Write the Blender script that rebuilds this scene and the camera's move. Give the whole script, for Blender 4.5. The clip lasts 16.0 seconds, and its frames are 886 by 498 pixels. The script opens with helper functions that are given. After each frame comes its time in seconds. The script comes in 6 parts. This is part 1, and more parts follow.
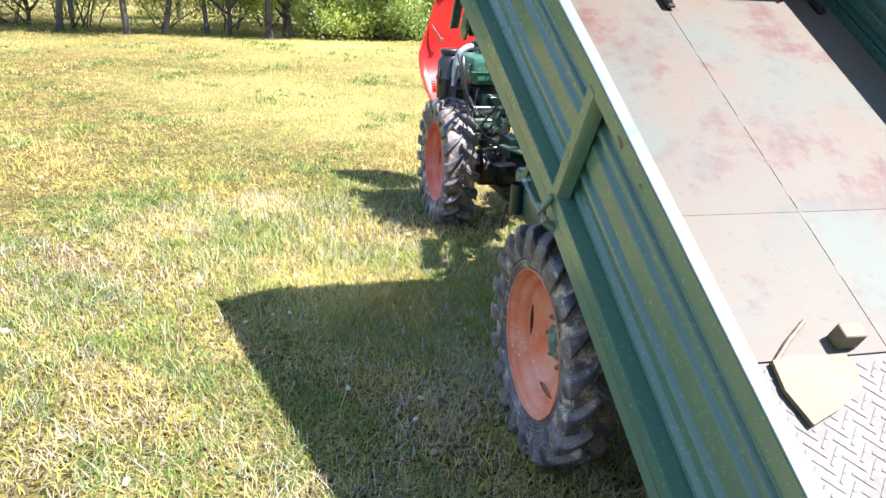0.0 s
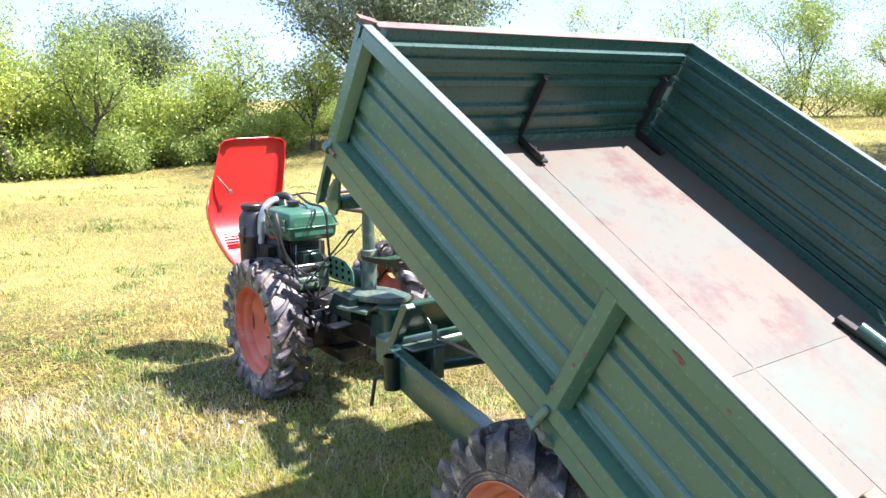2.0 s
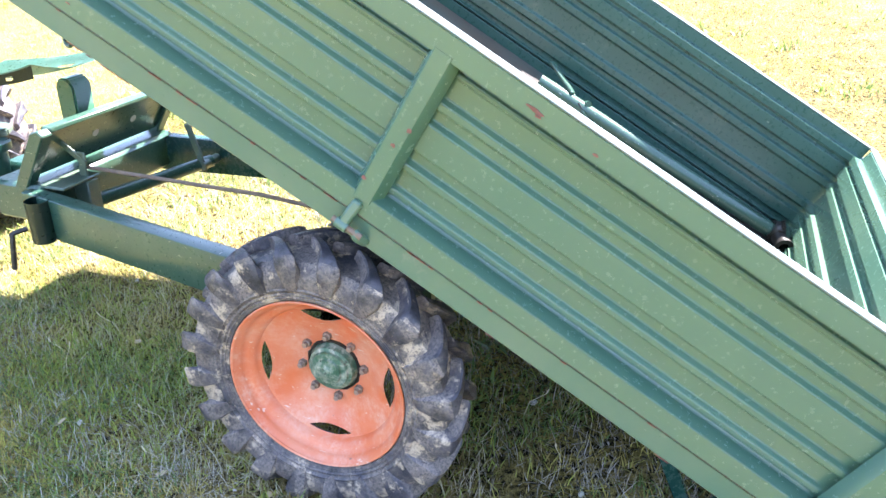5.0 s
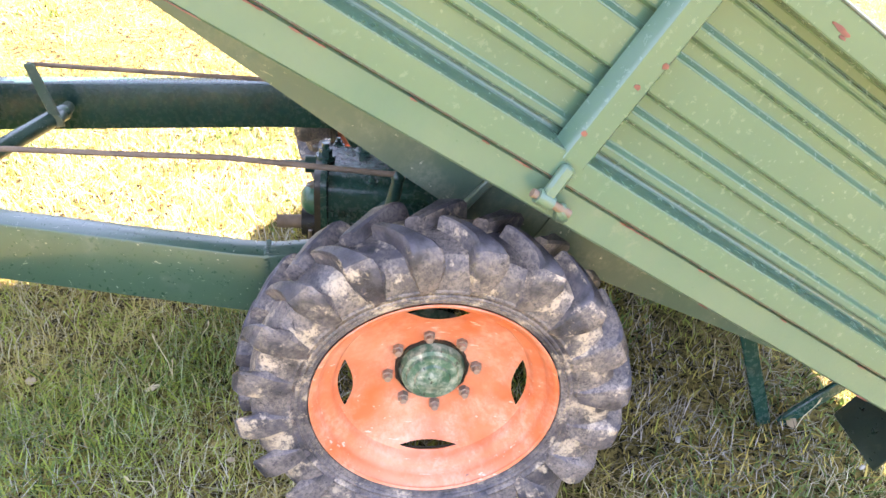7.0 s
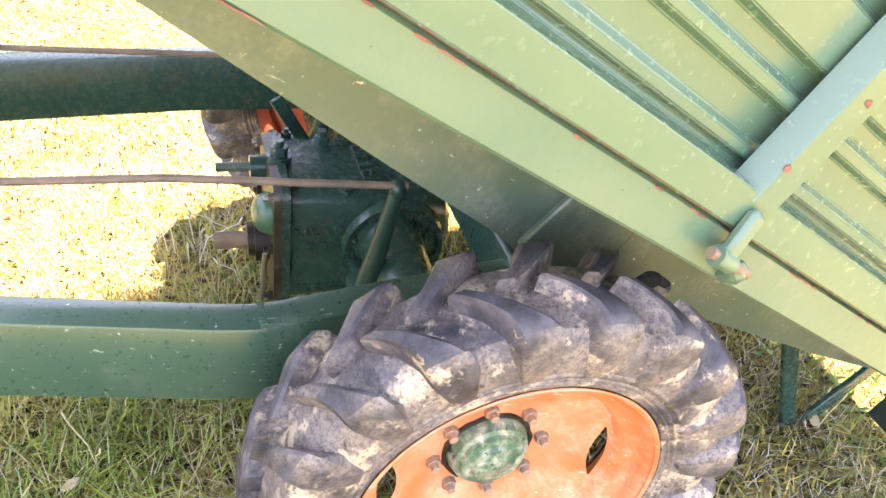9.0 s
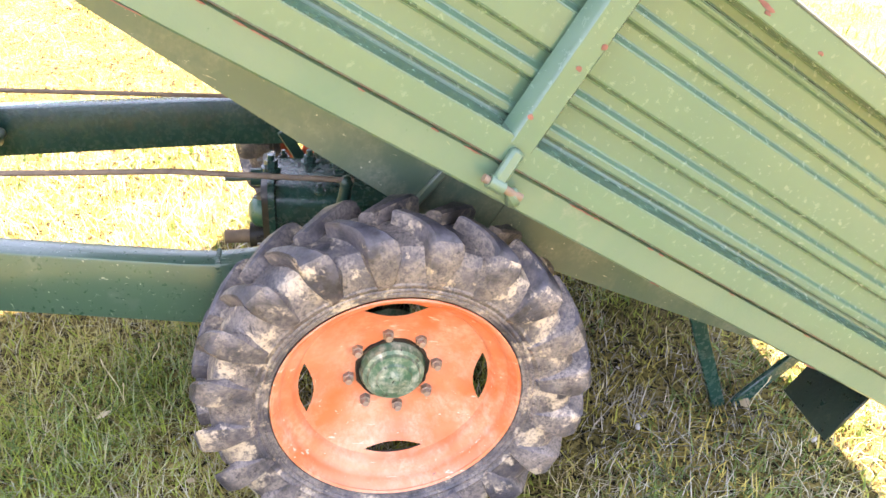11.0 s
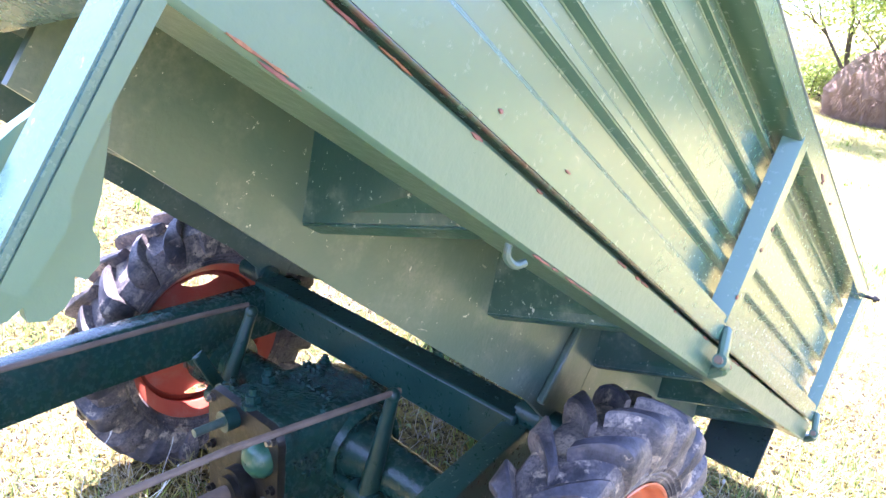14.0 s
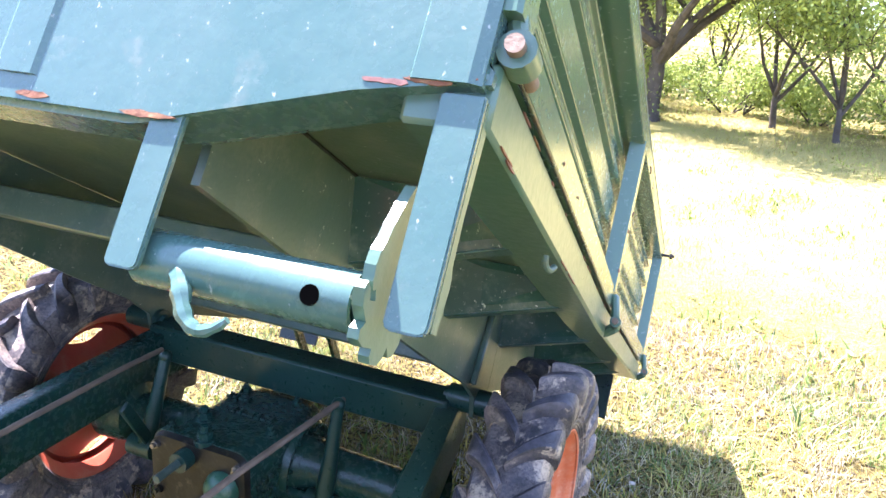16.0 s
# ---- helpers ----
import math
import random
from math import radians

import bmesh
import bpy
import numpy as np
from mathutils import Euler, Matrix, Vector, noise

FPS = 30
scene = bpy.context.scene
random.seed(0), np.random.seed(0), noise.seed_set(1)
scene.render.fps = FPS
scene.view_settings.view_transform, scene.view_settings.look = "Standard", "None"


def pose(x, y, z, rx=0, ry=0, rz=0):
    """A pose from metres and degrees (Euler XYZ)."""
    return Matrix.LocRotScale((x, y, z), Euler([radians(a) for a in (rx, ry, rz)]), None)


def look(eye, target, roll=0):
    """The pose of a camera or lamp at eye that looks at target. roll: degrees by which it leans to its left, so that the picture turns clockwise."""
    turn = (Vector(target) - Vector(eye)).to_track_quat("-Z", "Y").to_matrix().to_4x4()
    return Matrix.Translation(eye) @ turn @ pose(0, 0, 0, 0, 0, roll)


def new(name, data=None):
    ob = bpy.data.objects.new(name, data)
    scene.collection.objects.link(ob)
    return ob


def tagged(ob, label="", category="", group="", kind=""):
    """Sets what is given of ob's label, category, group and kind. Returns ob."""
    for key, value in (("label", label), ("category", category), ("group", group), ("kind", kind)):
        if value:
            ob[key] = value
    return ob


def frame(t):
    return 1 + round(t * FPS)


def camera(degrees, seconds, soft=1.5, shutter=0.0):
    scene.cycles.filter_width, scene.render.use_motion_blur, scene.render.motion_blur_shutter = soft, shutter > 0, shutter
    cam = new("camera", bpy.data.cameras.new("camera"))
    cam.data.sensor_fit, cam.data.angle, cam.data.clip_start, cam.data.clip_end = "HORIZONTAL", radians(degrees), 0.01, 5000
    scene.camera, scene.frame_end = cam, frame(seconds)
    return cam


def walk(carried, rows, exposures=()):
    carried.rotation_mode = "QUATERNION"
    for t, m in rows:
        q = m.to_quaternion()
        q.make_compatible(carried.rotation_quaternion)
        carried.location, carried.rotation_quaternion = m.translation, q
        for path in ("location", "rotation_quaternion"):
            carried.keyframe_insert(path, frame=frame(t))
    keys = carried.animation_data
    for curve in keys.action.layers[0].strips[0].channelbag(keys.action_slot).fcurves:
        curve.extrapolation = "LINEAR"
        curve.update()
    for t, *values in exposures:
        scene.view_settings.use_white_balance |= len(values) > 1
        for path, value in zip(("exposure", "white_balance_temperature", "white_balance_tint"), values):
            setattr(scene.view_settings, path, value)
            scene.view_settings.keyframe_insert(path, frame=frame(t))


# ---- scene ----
cam = camera(60.4, 16.0)
PATH = [
    (0, (0.205, 0.41, 1.355), (0.664, 2.237, 0.685), 2.4),
    (0.5, (-0.012, 0.592, 1.402), (0.685, 2.367, 0.8), 2.2),
    (1, (-0.136, 0.69, 1.476), (0.748, 2.404, 0.945), 1.3),
    (1.5, (-0.15, 0.855, 1.475), (0.855, 2.523, 1.018), 0.2),
    (2, (-0.159, 1.007, 1.512), (0.971, 2.609, 1.12), -0.5),
    (2.5, (-0.299, 1.111, 1.551), (0.961, 2.624, 1.197), -0.9),
    (3, (-0.379, 1.142, 1.538), (1.0, 2.537, 1.144), -1.0),
    (3.5, (-0.39, 1.136, 1.492), (1.082, 2.39, 0.982), -1.1),
    (4, (-0.356, 1.215, 1.442), (1.207, 2.285, 0.798), -1.1),
    (4.5, (-0.3, 1.391, 1.393), (1.341, 2.241, 0.63), -0.5),
    (4.7, (-0.294, 1.449, 1.393), (1.374, 2.2, 0.585), -0.3),
    (6.8, (-0.095, 2.344, 1.318), (1.608, 2.203, 0.279), 4.6),
    (7, (-0.027, 2.428, 1.307), (1.654, 2.225, 0.243), 4.7),
    (7.5, (0.112, 2.602, 1.341), (1.718, 2.256, 0.202), 4.9),
    (8, (0.334, 2.674, 1.284), (1.85, 2.213, 0.064), 5.2),
    (8.5, (0.482, 2.68, 1.256), (1.924, 2.15, -0.025), 6.1),
    (9, (0.411, 2.682, 1.223), (1.916, 2.069, 0.058), 9.4),
    (9.2, (0.324, 2.672, 1.225), (1.845, 2.028, 0.098), 8.9),
    (11.3, (-0.062, 2.434, 1.272), (1.646, 2.109, 0.283), 3.6),
    (11.5, (-0.032, 2.466, 1.277), (1.679, 2.139, 0.294), 3.8),
    (12, (0.082, 2.709, 1.303), (1.795, 2.273, 0.368), 5.2),
    (12.5, (0.159, 2.898, 1.356), (1.828, 2.229, 0.48), 6.3),
    (13, (0.362, 3.013, 1.317), (1.927, 2.065, 0.51), 6.9),
    (13.5, (0.515, 3.117, 1.323), (1.915, 1.893, 0.585), 6.5),
    (14, (0.554, 3.312, 1.337), (1.762, 1.868, 0.662), 6.0),
    (14.5, (0.566, 3.441, 1.373), (1.587, 1.842, 0.739), 6.0),
    (15, (0.654, 3.459, 1.347), (1.527, 1.765, 0.739), 5.6),
    (15.5, (0.707, 3.51, 1.397), (1.467, 1.762, 0.792), 4.8),
    (16, (0.721, 3.643, 1.402), (1.411, 1.87, 0.783), 3.8),
]
EXPOSURES = [(0.0, 2.36, 6050, 18), (1.2, 2.40, 6100, 19), (2.5, 2.32, 6150, 20), (3.5, 2.28, 6250, 21), (4.0, 2.80, 6250, 20), (4.5, 3.32, 6150, 21), (7.0, 4.15, 7600, 33), (9.0, 4.62, 8650, 34), (11.5, 4.24, 8300, 33), (12.5, 4.34, 8150, 35), (13.0, 4.28, 7100, 35), (14.0, 4.04, 5600, 39), (15.0, 3.84, 5500, 38), (16.0, 3.46, 6000, 32)]
walk(cam, [(t, look(eye, target, roll)) for t, eye, target, roll in PATH], EXPOSURES)

# ---- world, sun ----
SUN = Vector((0.93, -0.60, 1.72)).normalized()
world = bpy.data.worlds.new("sky")
scene.world = world
world.use_nodes = True
wn = world.node_tree.nodes
wl = world.node_tree.links
sky = wn.new("ShaderNodeTexSky")
sky.sky_type = "NISHITA"
sky.sun_disc = False
sky.sun_elevation = math.asin(SUN.z)
sky.sun_rotation = math.atan2(SUN.x, SUN.y)
sky.dust_density = 0.05
sky.ozone_density = 4.0
sky.altitude = 900
sky.air_density = 1.0
bg = wn["Background"]
bg.inputs["Strength"].default_value = 0.138
haze = wn.new("ShaderNodeMix")
haze.data_type = "RGBA"
haze.inputs["Factor"].default_value = 0.88
wl.new(sky.outputs["Color"], haze.inputs[6])
haze.inputs[7].default_value = (1.02, 1.46, 2.12, 1)
wl.new(haze.outputs[2], bg.inputs["Color"])
sun_data = bpy.data.lights.new("sun", "SUN")
sun_data.energy = 3.9
sun_data.angle = radians(0.53)
sun_data.color = (1.0, 0.955, 0.88)
sun_ob = new("sun", sun_data)
sun_ob.matrix_world = look(SUN * 60, (0, 0, 0))


# ---- materials ----
def nodes_of(name):
    m = bpy.data.materials.new(name)
    m.use_nodes = True
    nt = m.node_tree
    return m, nt, nt.nodes["Principled BSDF"]


def noise_node(nt, vec, scale, detail=4.0, rough=0.55):
    n = nt.nodes.new("ShaderNodeTexNoise")
    n.inputs["Scale"].default_value = scale
    n.inputs["Detail"].default_value = detail
    n.inputs["Roughness"].default_value = rough
    nt.links.new(vec, n.inputs["Vector"])
    return n.outputs["Fac"]


def ramp(nt, fac, lo, hi):
    r = nt.nodes.new("ShaderNodeMapRange")
    r.inputs["From Min"].default_value = lo
    r.inputs["From Max"].default_value = hi
    nt.links.new(fac, r.inputs["Value"])
    return r.outputs["Result"]


def mix(nt, fac, a, b):
    n = nt.nodes.new("ShaderNodeMix")
    n.data_type = "RGBA"
    if isinstance(fac, (int, float)):
        n.inputs["Factor"].default_value = fac
    else:
        nt.links.new(fac, n.inputs["Factor"])
    for key, v in (("A", a), ("B", b)):
        sock = [s for s in n.inputs if s.name == key and s.type == "RGBA"][0]
        if isinstance(v, tuple):
            sock.default_value = (*v, 1)
        else:
            nt.links.new(v, sock)
    return [s for s in n.outputs if s.type == "RGBA"][0]


def mul(nt, a, b):
    n = nt.nodes.new("ShaderNodeMath")
    n.operation = "MULTIPLY"
    for i, v in enumerate((a, b)):
        if isinstance(v, (int, float)):
            n.inputs[i].default_value = v
        else:
            nt.links.new(v, n.inputs[i])
    return n.outputs[0]


def bump(nt, bsdf, fac, strength, dist=0.01):
    b = nt.nodes.new("ShaderNodeBump")
    b.inputs["Strength"].default_value = strength
    b.inputs["Distance"].default_value = dist
    nt.links.new(fac, b.inputs["Height"])
    nt.links.new(b.outputs["Normal"], bsdf.inputs["Normal"])


def coords(nt):
    return nt.nodes.new("ShaderNodeTexCoord").outputs["Object"]


def surface(name, base, other, rough=0.5, metal=0.0, big=3.0, fine=60.0, dust=None, chips=None, relief=0.15, relief_scale=120.0, coat=0.0, scratch=None):
    """A worn surface: base varied by other at a large scale, dust in fine grain, chips of another colour."""
    m, nt, b = nodes_of(name)
    v = coords(nt)
    col = mix(nt, ramp(nt, noise_node(nt, v, big, 5), 0.35, 0.68), base, other)
    grain = noise_node(nt, v, fine, 6, 0.65)
    if dust:
        d = mul(nt, ramp(nt, noise_node(nt, v, big * 2.3, 6, 0.6), dust[1], dust[2]), ramp(nt, grain, 0.3, 0.65))
        col = mix(nt, d, col, dust[0])
    if chips:
        c = ramp(nt, noise_node(nt, v, chips[1], 5, 0.7), chips[2], chips[2] + 0.02)
        col = mix(nt, c, col, chips[0])
    if scratch:
        for k, turn in enumerate(((0.5, 0.3, 0.9), (-0.9, 0.7, -0.4))):
            mp = nt.nodes.new("ShaderNodeMapping")
            mp.inputs["Rotation"].default_value = turn
            mp.inputs["Scale"].default_value = (scratch[1] * 9, scratch[1], scratch[1] * 5)
            nt.links.new(v, mp.inputs["Vector"])
            col = mix(nt, ramp(nt, noise_node(nt, mp.outputs["Vector"], 1.0, 3, 0.6), scratch[2], scratch[2] + 0.035), col, scratch[0])
    nt.links.new(col, b.inputs["Base Color"])
    r = nt.nodes.new("ShaderNodeMapRange")
    r.inputs["To Min"].default_value = max(0.05, rough - 0.1)
    r.inputs["To Max"].default_value = min(1.0, rough + 0.15)
    nt.links.new(grain, r.inputs["Value"])
    nt.links.new(r.outputs["Result"], b.inputs["Roughness"])
    b.inputs["Metallic"].default_value = metal
    b.inputs["Coat Weight"].default_value = coat
    b.inputs["Coat Roughness"].default_value = 0.16
    bump(nt, b, noise_node(nt, v, relief_scale, 4), relief, 0.002)
    return m


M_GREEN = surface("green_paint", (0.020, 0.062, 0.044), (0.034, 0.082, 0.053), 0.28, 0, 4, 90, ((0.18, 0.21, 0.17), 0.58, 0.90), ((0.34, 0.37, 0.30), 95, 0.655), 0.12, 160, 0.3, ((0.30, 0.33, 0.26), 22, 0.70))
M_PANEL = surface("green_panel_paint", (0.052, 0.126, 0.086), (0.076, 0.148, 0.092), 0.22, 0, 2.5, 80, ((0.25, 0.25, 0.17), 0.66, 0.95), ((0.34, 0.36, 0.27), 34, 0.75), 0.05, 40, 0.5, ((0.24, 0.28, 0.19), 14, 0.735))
# darker teal for the far side and front sheets
M_DARKTEAL = surface("dark_teal_wall_paint", (0.022, 0.070, 0.056), (0.034, 0.086, 0.066), 0.27, 0, 3, 80, ((0.20, 0.20, 0.15), 0.60, 0.92), ((0.26, 0.29, 0.24), 40, 0.72), 0.08, 50, 0.3, ((0.24, 0.27, 0.22), 16, 0.72))
M_RAILP = surface("worn_rail_paint", (0.062, 0.135, 0.092), (0.092, 0.155, 0.102), 0.30, 0, 6, 90, ((0.34, 0.32, 0.25), 0.62, 0.9), ((0.36, 0.36, 0.28), 48, 0.75), 0.25, 90, 0.3, ((0.24, 0.27, 0.20), 20, 0.74))
M_FRONT = surface("hammered_front_paint", (0.055, 0.125, 0.105), (0.080, 0.145, 0.120), 0.24, 0, 7, 70, ((0.34, 0.32, 0.25), 0.62, 0.92), ((0.40, 0.40, 0.34), 46, 0.70), 0.28, 45, 0.4, ((0.38, 0.40, 0.36), 18, 0.70))
M_CHIP = surface("red_primer_chip", (0.12, 0.036, 0.028), (0.24, 0.095, 0.07), 0.6, 0, 40, 120, None, None, 0.3, 160)
M_PINK = surface("pink_primer_rail", (0.155, 0.060, 0.050), (0.20, 0.125, 0.105), 0.6, 0, 7, 90, ((0.15, 0.17, 0.15), 0.45, 0.75), None, 0.2, 120)
M_RUST = surface("orange_brown_rust", (0.20, 0.075, 0.035), (0.12, 0.05, 0.03), 0.85, 0, 30, 120, ((0.40, 0.22, 0.10), 0.45, 0.7), None, 0.7, 120)
M_RAILTOP = surface("pale_rail_edge_paint", (0.085, 0.135, 0.125), (0.135, 0.165, 0.155), 0.45, 0, 6, 80, ((0.22, 0.215, 0.20), 0.45, 0.8), ((0.28, 0.10, 0.07), 12, 0.66), 0.2, 120)
M_UNDER = surface("underside_paint", (0.050, 0.102, 0.074), (0.085, 0.122, 0.086), 0.33, 0, 5, 110, ((0.20, 0.215, 0.165), 0.48, 0.76), ((0.42, 0.43, 0.36), 85, 0.665), 0.25, 140, 0.2, ((0.26, 0.27, 0.21), 22, 0.715))
# one cast green paint in two copies: shade darkened into the first, second lit
M_CASTSHADE = surface("shaded_cast_green_paint", (0.003, 0.014, 0.011), (0.007, 0.024, 0.018), 0.28, 0, 9, 70, ((0.14, 0.15, 0.10), 0.62, 0.95), None, 0.5, 90)
M_CASTLIT = surface("lit_cast_green_paint", (0.009, 0.042, 0.033), (0.016, 0.056, 0.043), 0.28, 0, 9, 70, ((0.20, 0.20, 0.15), 0.60, 0.95), ((0.28, 0.30, 0.26), 80, 0.69), 0.5, 90)
# real grime on the gear; on the far beam this dark colour paints shade
M_GEAR = surface("grimy_shaded_cast_paint", (0.009, 0.046, 0.036), (0.015, 0.060, 0.047), 0.24, 0, 9, 70, ((0.060, 0.066, 0.046), 0.52, 0.80), ((0.14, 0.17, 0.14), 90, 0.70), 0.6, 80)
M_LIP = surface("bare_brown_edge", (0.050, 0.028, 0.022), (0.105, 0.062, 0.048), 0.22, 0.4, 14, 90, ((0.045, 0.10, 0.072), 0.36, 0.52), None, 0.2, 120)
M_BRACKET = surface("scuffed_teal_paint", (0.014, 0.058, 0.045), (0.024, 0.076, 0.058), 0.30, 0, 8, 80, ((0.22, 0.25, 0.20), 0.50, 0.80), ((0.42, 0.46, 0.40), 60, 0.655), 0.3, 120, 0.2, ((0.36, 0.40, 0.34), 24, 0.69))
M_MINT = surface("light_green_paint", (0.030, 0.110, 0.066), (0.046, 0.135, 0.082), 0.28, 0, 8, 80, ((0.35, 0.34, 0.28), 0.55, 0.9), None, 0.15, 120)
M_GREY = surface("grey_green_paint", (0.046, 0.080, 0.062), (0.072, 0.105, 0.080), 0.40, 0, 9, 80, ((0.35, 0.32, 0.25), 0.5, 0.8), None, 0.3, 110)
M_RED = surface("red_hood_paint", (0.52, 0.014, 0.007), (0.44, 0.012, 0.007), 0.32, 0, 4, 90, ((0.45, 0.12, 0.08), 0.66, 0.98), None, 0.06, 60)
M_ORANGE = surface("orange_rim_paint", (0.58, 0.125, 0.038), (0.62, 0.22, 0.115), 0.42, 0, 7, 90, ((0.64, 0.38, 0.27), 0.42, 0.76), ((0.22, 0.12, 0.08), 36, 0.70), 0.25, 100, 0, ((0.62, 0.42, 0.32), 12, 0.68))
M_RIMRED = surface("faded_red_rim_paint", (0.50, 0.085, 0.045), (0.56, 0.14, 0.08), 0.42, 0, 7, 90, ((0.5, 0.32, 0.24), 0.5, 0.85), None, 0.15, 100)


def rubber_material(name, pale, crusted):
    """Grey weathered rubber with patches of pale dried mud and fine scuffs; pale and crusted say how far the mud spreads."""
    m, nt, b = nodes_of(name)
    v = coords(nt)
    info = nt.nodes.new("ShaderNodeObjectInfo")
    add = nt.nodes.new("ShaderNodeVectorMath")
    add.operation = "MULTIPLY_ADD"
    nt.links.new(info.outputs["Random"], add.inputs[0])
    add.inputs[1].default_value = (3.1, 5.3, 7.7)
    nt.links.new(v, add.inputs[2])
    v = add.outputs[0]
    col = mix(nt, ramp(nt, noise_node(nt, v, 26, 6, 0.7), 0.36, 0.68), (0.012, 0.012, 0.016), (0.070, 0.066, 0.080))
    fine = noise_node(nt, v, 150, 6, 0.8)
    broad = ramp(nt, noise_node(nt, v, 11, 4, 0.6), pale, pale + 0.16)
    col = mix(nt, mul(nt, broad, ramp(nt, fine, 0.36, 0.58)), col, (0.20, 0.165, 0.145))
    crust = ramp(nt, noise_node(nt, v, 17, 6, 0.7), crusted, crusted + 0.07)
    col = mix(nt, mul(nt, crust, ramp(nt, fine, 0.34, 0.50)), col, (0.42, 0.335, 0.245))
    cracks = ramp(nt, noise_node(nt, v, 60, 7, 0.75), 0.60, 0.66)
    col = mix(nt, cracks, col, (0.020, 0.018, 0.020))
    nt.links.new(col, b.inputs["Base Color"])
    b.inputs["Roughness"].default_value = 0.50
    bump(nt, b, noise_node(nt, v, 75, 6, 0.7), 0.7, 0.003)
    return m


M_RUBBER = rubber_material("dusty_tyre_rubber", 0.37, 0.525)
M_LUG = rubber_material("scuffed_lug_rubber", 0.41, 0.56)
M_CROWN = rubber_material("worn_lug_crown_rubber", 0.52, 0.63)
M_BLACK = surface("black_paint", (0.012, 0.012, 0.014), (0.03, 0.028, 0.026), 0.32, 0, 12, 80, ((0.2, 0.18, 0.15), 0.6, 0.95), None, 0.2, 90)
M_OILY = surface("oily_iron", (0.007, 0.007, 0.006), (0.024, 0.021, 0.016), 0.42, 0.2, 14, 70, ((0.22, 0.18, 0.12), 0.55, 0.85), None, 0.6, 70)
M_STEEL = surface("bare_steel", (0.32, 0.30, 0.27), (0.20, 0.17, 0.14), 0.38, 0.8, 20, 90, ((0.25, 0.15, 0.09), 0.5, 0.8), None, 0.2, 120)
M_RUSTY = surface("rusty_rod", (0.16, 0.115, 0.08), (0.24, 0.17, 0.12), 0.7, 0.2, 30, 90, None, None, 0.4, 150)
M_ALU = surface("grey_hose", (0.48, 0.50, 0.52), (0.32, 0.34, 0.36), 0.45, 0.3, 20, 90, None, None, 0.2, 90)
M_TREAD = surface("grey_tread_plate", (0.078, 0.069, 0.060), (0.102, 0.091, 0.079), 0.6, 0.0, 9, 90, None, None, 0.15, 90)
M_WIRE = surface("black_cable", (0.015, 0.015, 0.015), (0.03, 0.03, 0.03), 0.5, 0, 20, 90, None, None, 0.1, 90)
M_BROWN = surface("brown_wheel_rim_grip", (0.10, 0.070, 0.055), (0.14, 0.10, 0.08), 0.4, 0, 14, 90, None, None, 0.2, 90)
M_WOODB = surface("pale_wood", (0.19, 0.15, 0.09), (0.16, 0.12, 0.072), 0.7, 0, 12, 60, None, None, 0.4, 90)
# black for solid discs that paint the shade inside holes
M_HOLESHADE = surface("painted_hole_shade", (0.0012, 0.0012, 0.0012), (0.002, 0.002, 0.002), 0.95)
M_HOLESHADE.node_tree.nodes["Principled BSDF"].inputs["Specular IOR Level"].default_value = 0.0


def floor_sheet_material():
    m, nt, b = nodes_of("worn_bed_sheet")
    v = coords(nt)
    col = mix(nt, ramp(nt, noise_node(nt, v, 3.0, 6, 0.6), 0.40, 0.66), (0.090, 0.078, 0.055), (0.095, 0.067, 0.044))
    col = mix(nt, ramp(nt, noise_node(nt, v, 4.5, 7, 0.72), 0.51, 0.63), col, (0.072, 0.022, 0.017))
    col = mix(nt, ramp(nt, noise_node(nt, v, 2.1, 4, 0.6), 0.47, 0.64), col, (0.070, 0.084, 0.066))
    col = mix(nt, ramp(nt, noise_node(nt, v, 40, 5, 0.7), 0.60, 0.70), col, (0.085, 0.042, 0.032))
    info = nt.nodes.new("ShaderNodeObjectInfo")
    hsv = nt.nodes.new("ShaderNodeHueSaturation")
    nt.links.new(col, hsv.inputs["Color"])
    r = nt.nodes.new("ShaderNodeMapRange")
    r.inputs["To Min"].default_value, r.inputs["To Max"].default_value = 0.88, 1.06
    nt.links.new(info.outputs["Random"], r.inputs["Value"])
    nt.links.new(r.outputs["Result"], hsv.inputs["Value"])
    nt.links.new(hsv.outputs["Color"], b.inputs["Base Color"])
    b.inputs["Roughness"].default_value = 0.62
    bump(nt, b, noise_node(nt, v, 90, 5), 0.25, 0.002)
    return m


def ground_material():
    m, nt, b = nodes_of("dry_meadow_soil")
    v = coords(nt)
    col = mix(nt, ramp(nt, noise_node(nt, v, 0.55, 6, 0.6), 0.36, 0.62), (0.19, 0.142, 0.050), (0.125, 0.112, 0.034))
    col = mix(nt, ramp(nt, noise_node(nt, v, 6, 6, 0.7), 0.46, 0.70), col, (0.40, 0.31, 0.105))
    col = mix(nt, ramp(nt, noise_node(nt, v, 45, 5, 0.75), 0.46, 0.58), col, (0.016, 0.012, 0.006))
    col = mix(nt, ramp(nt, noise_node(nt, v, 0.09, 4, 0.5), 0.45, 0.62), col, (0.31, 0.27, 0.095))
    nt.links.new(col, b.inputs["Base Color"])
    b.inputs["Roughness"].default_value = 0.95
    b.inputs["Specular IOR Level"].default_value = 0.1
    bump(nt, b, noise_node(nt, v, 30, 6, 0.7), 0.9, 0.03)
    return m


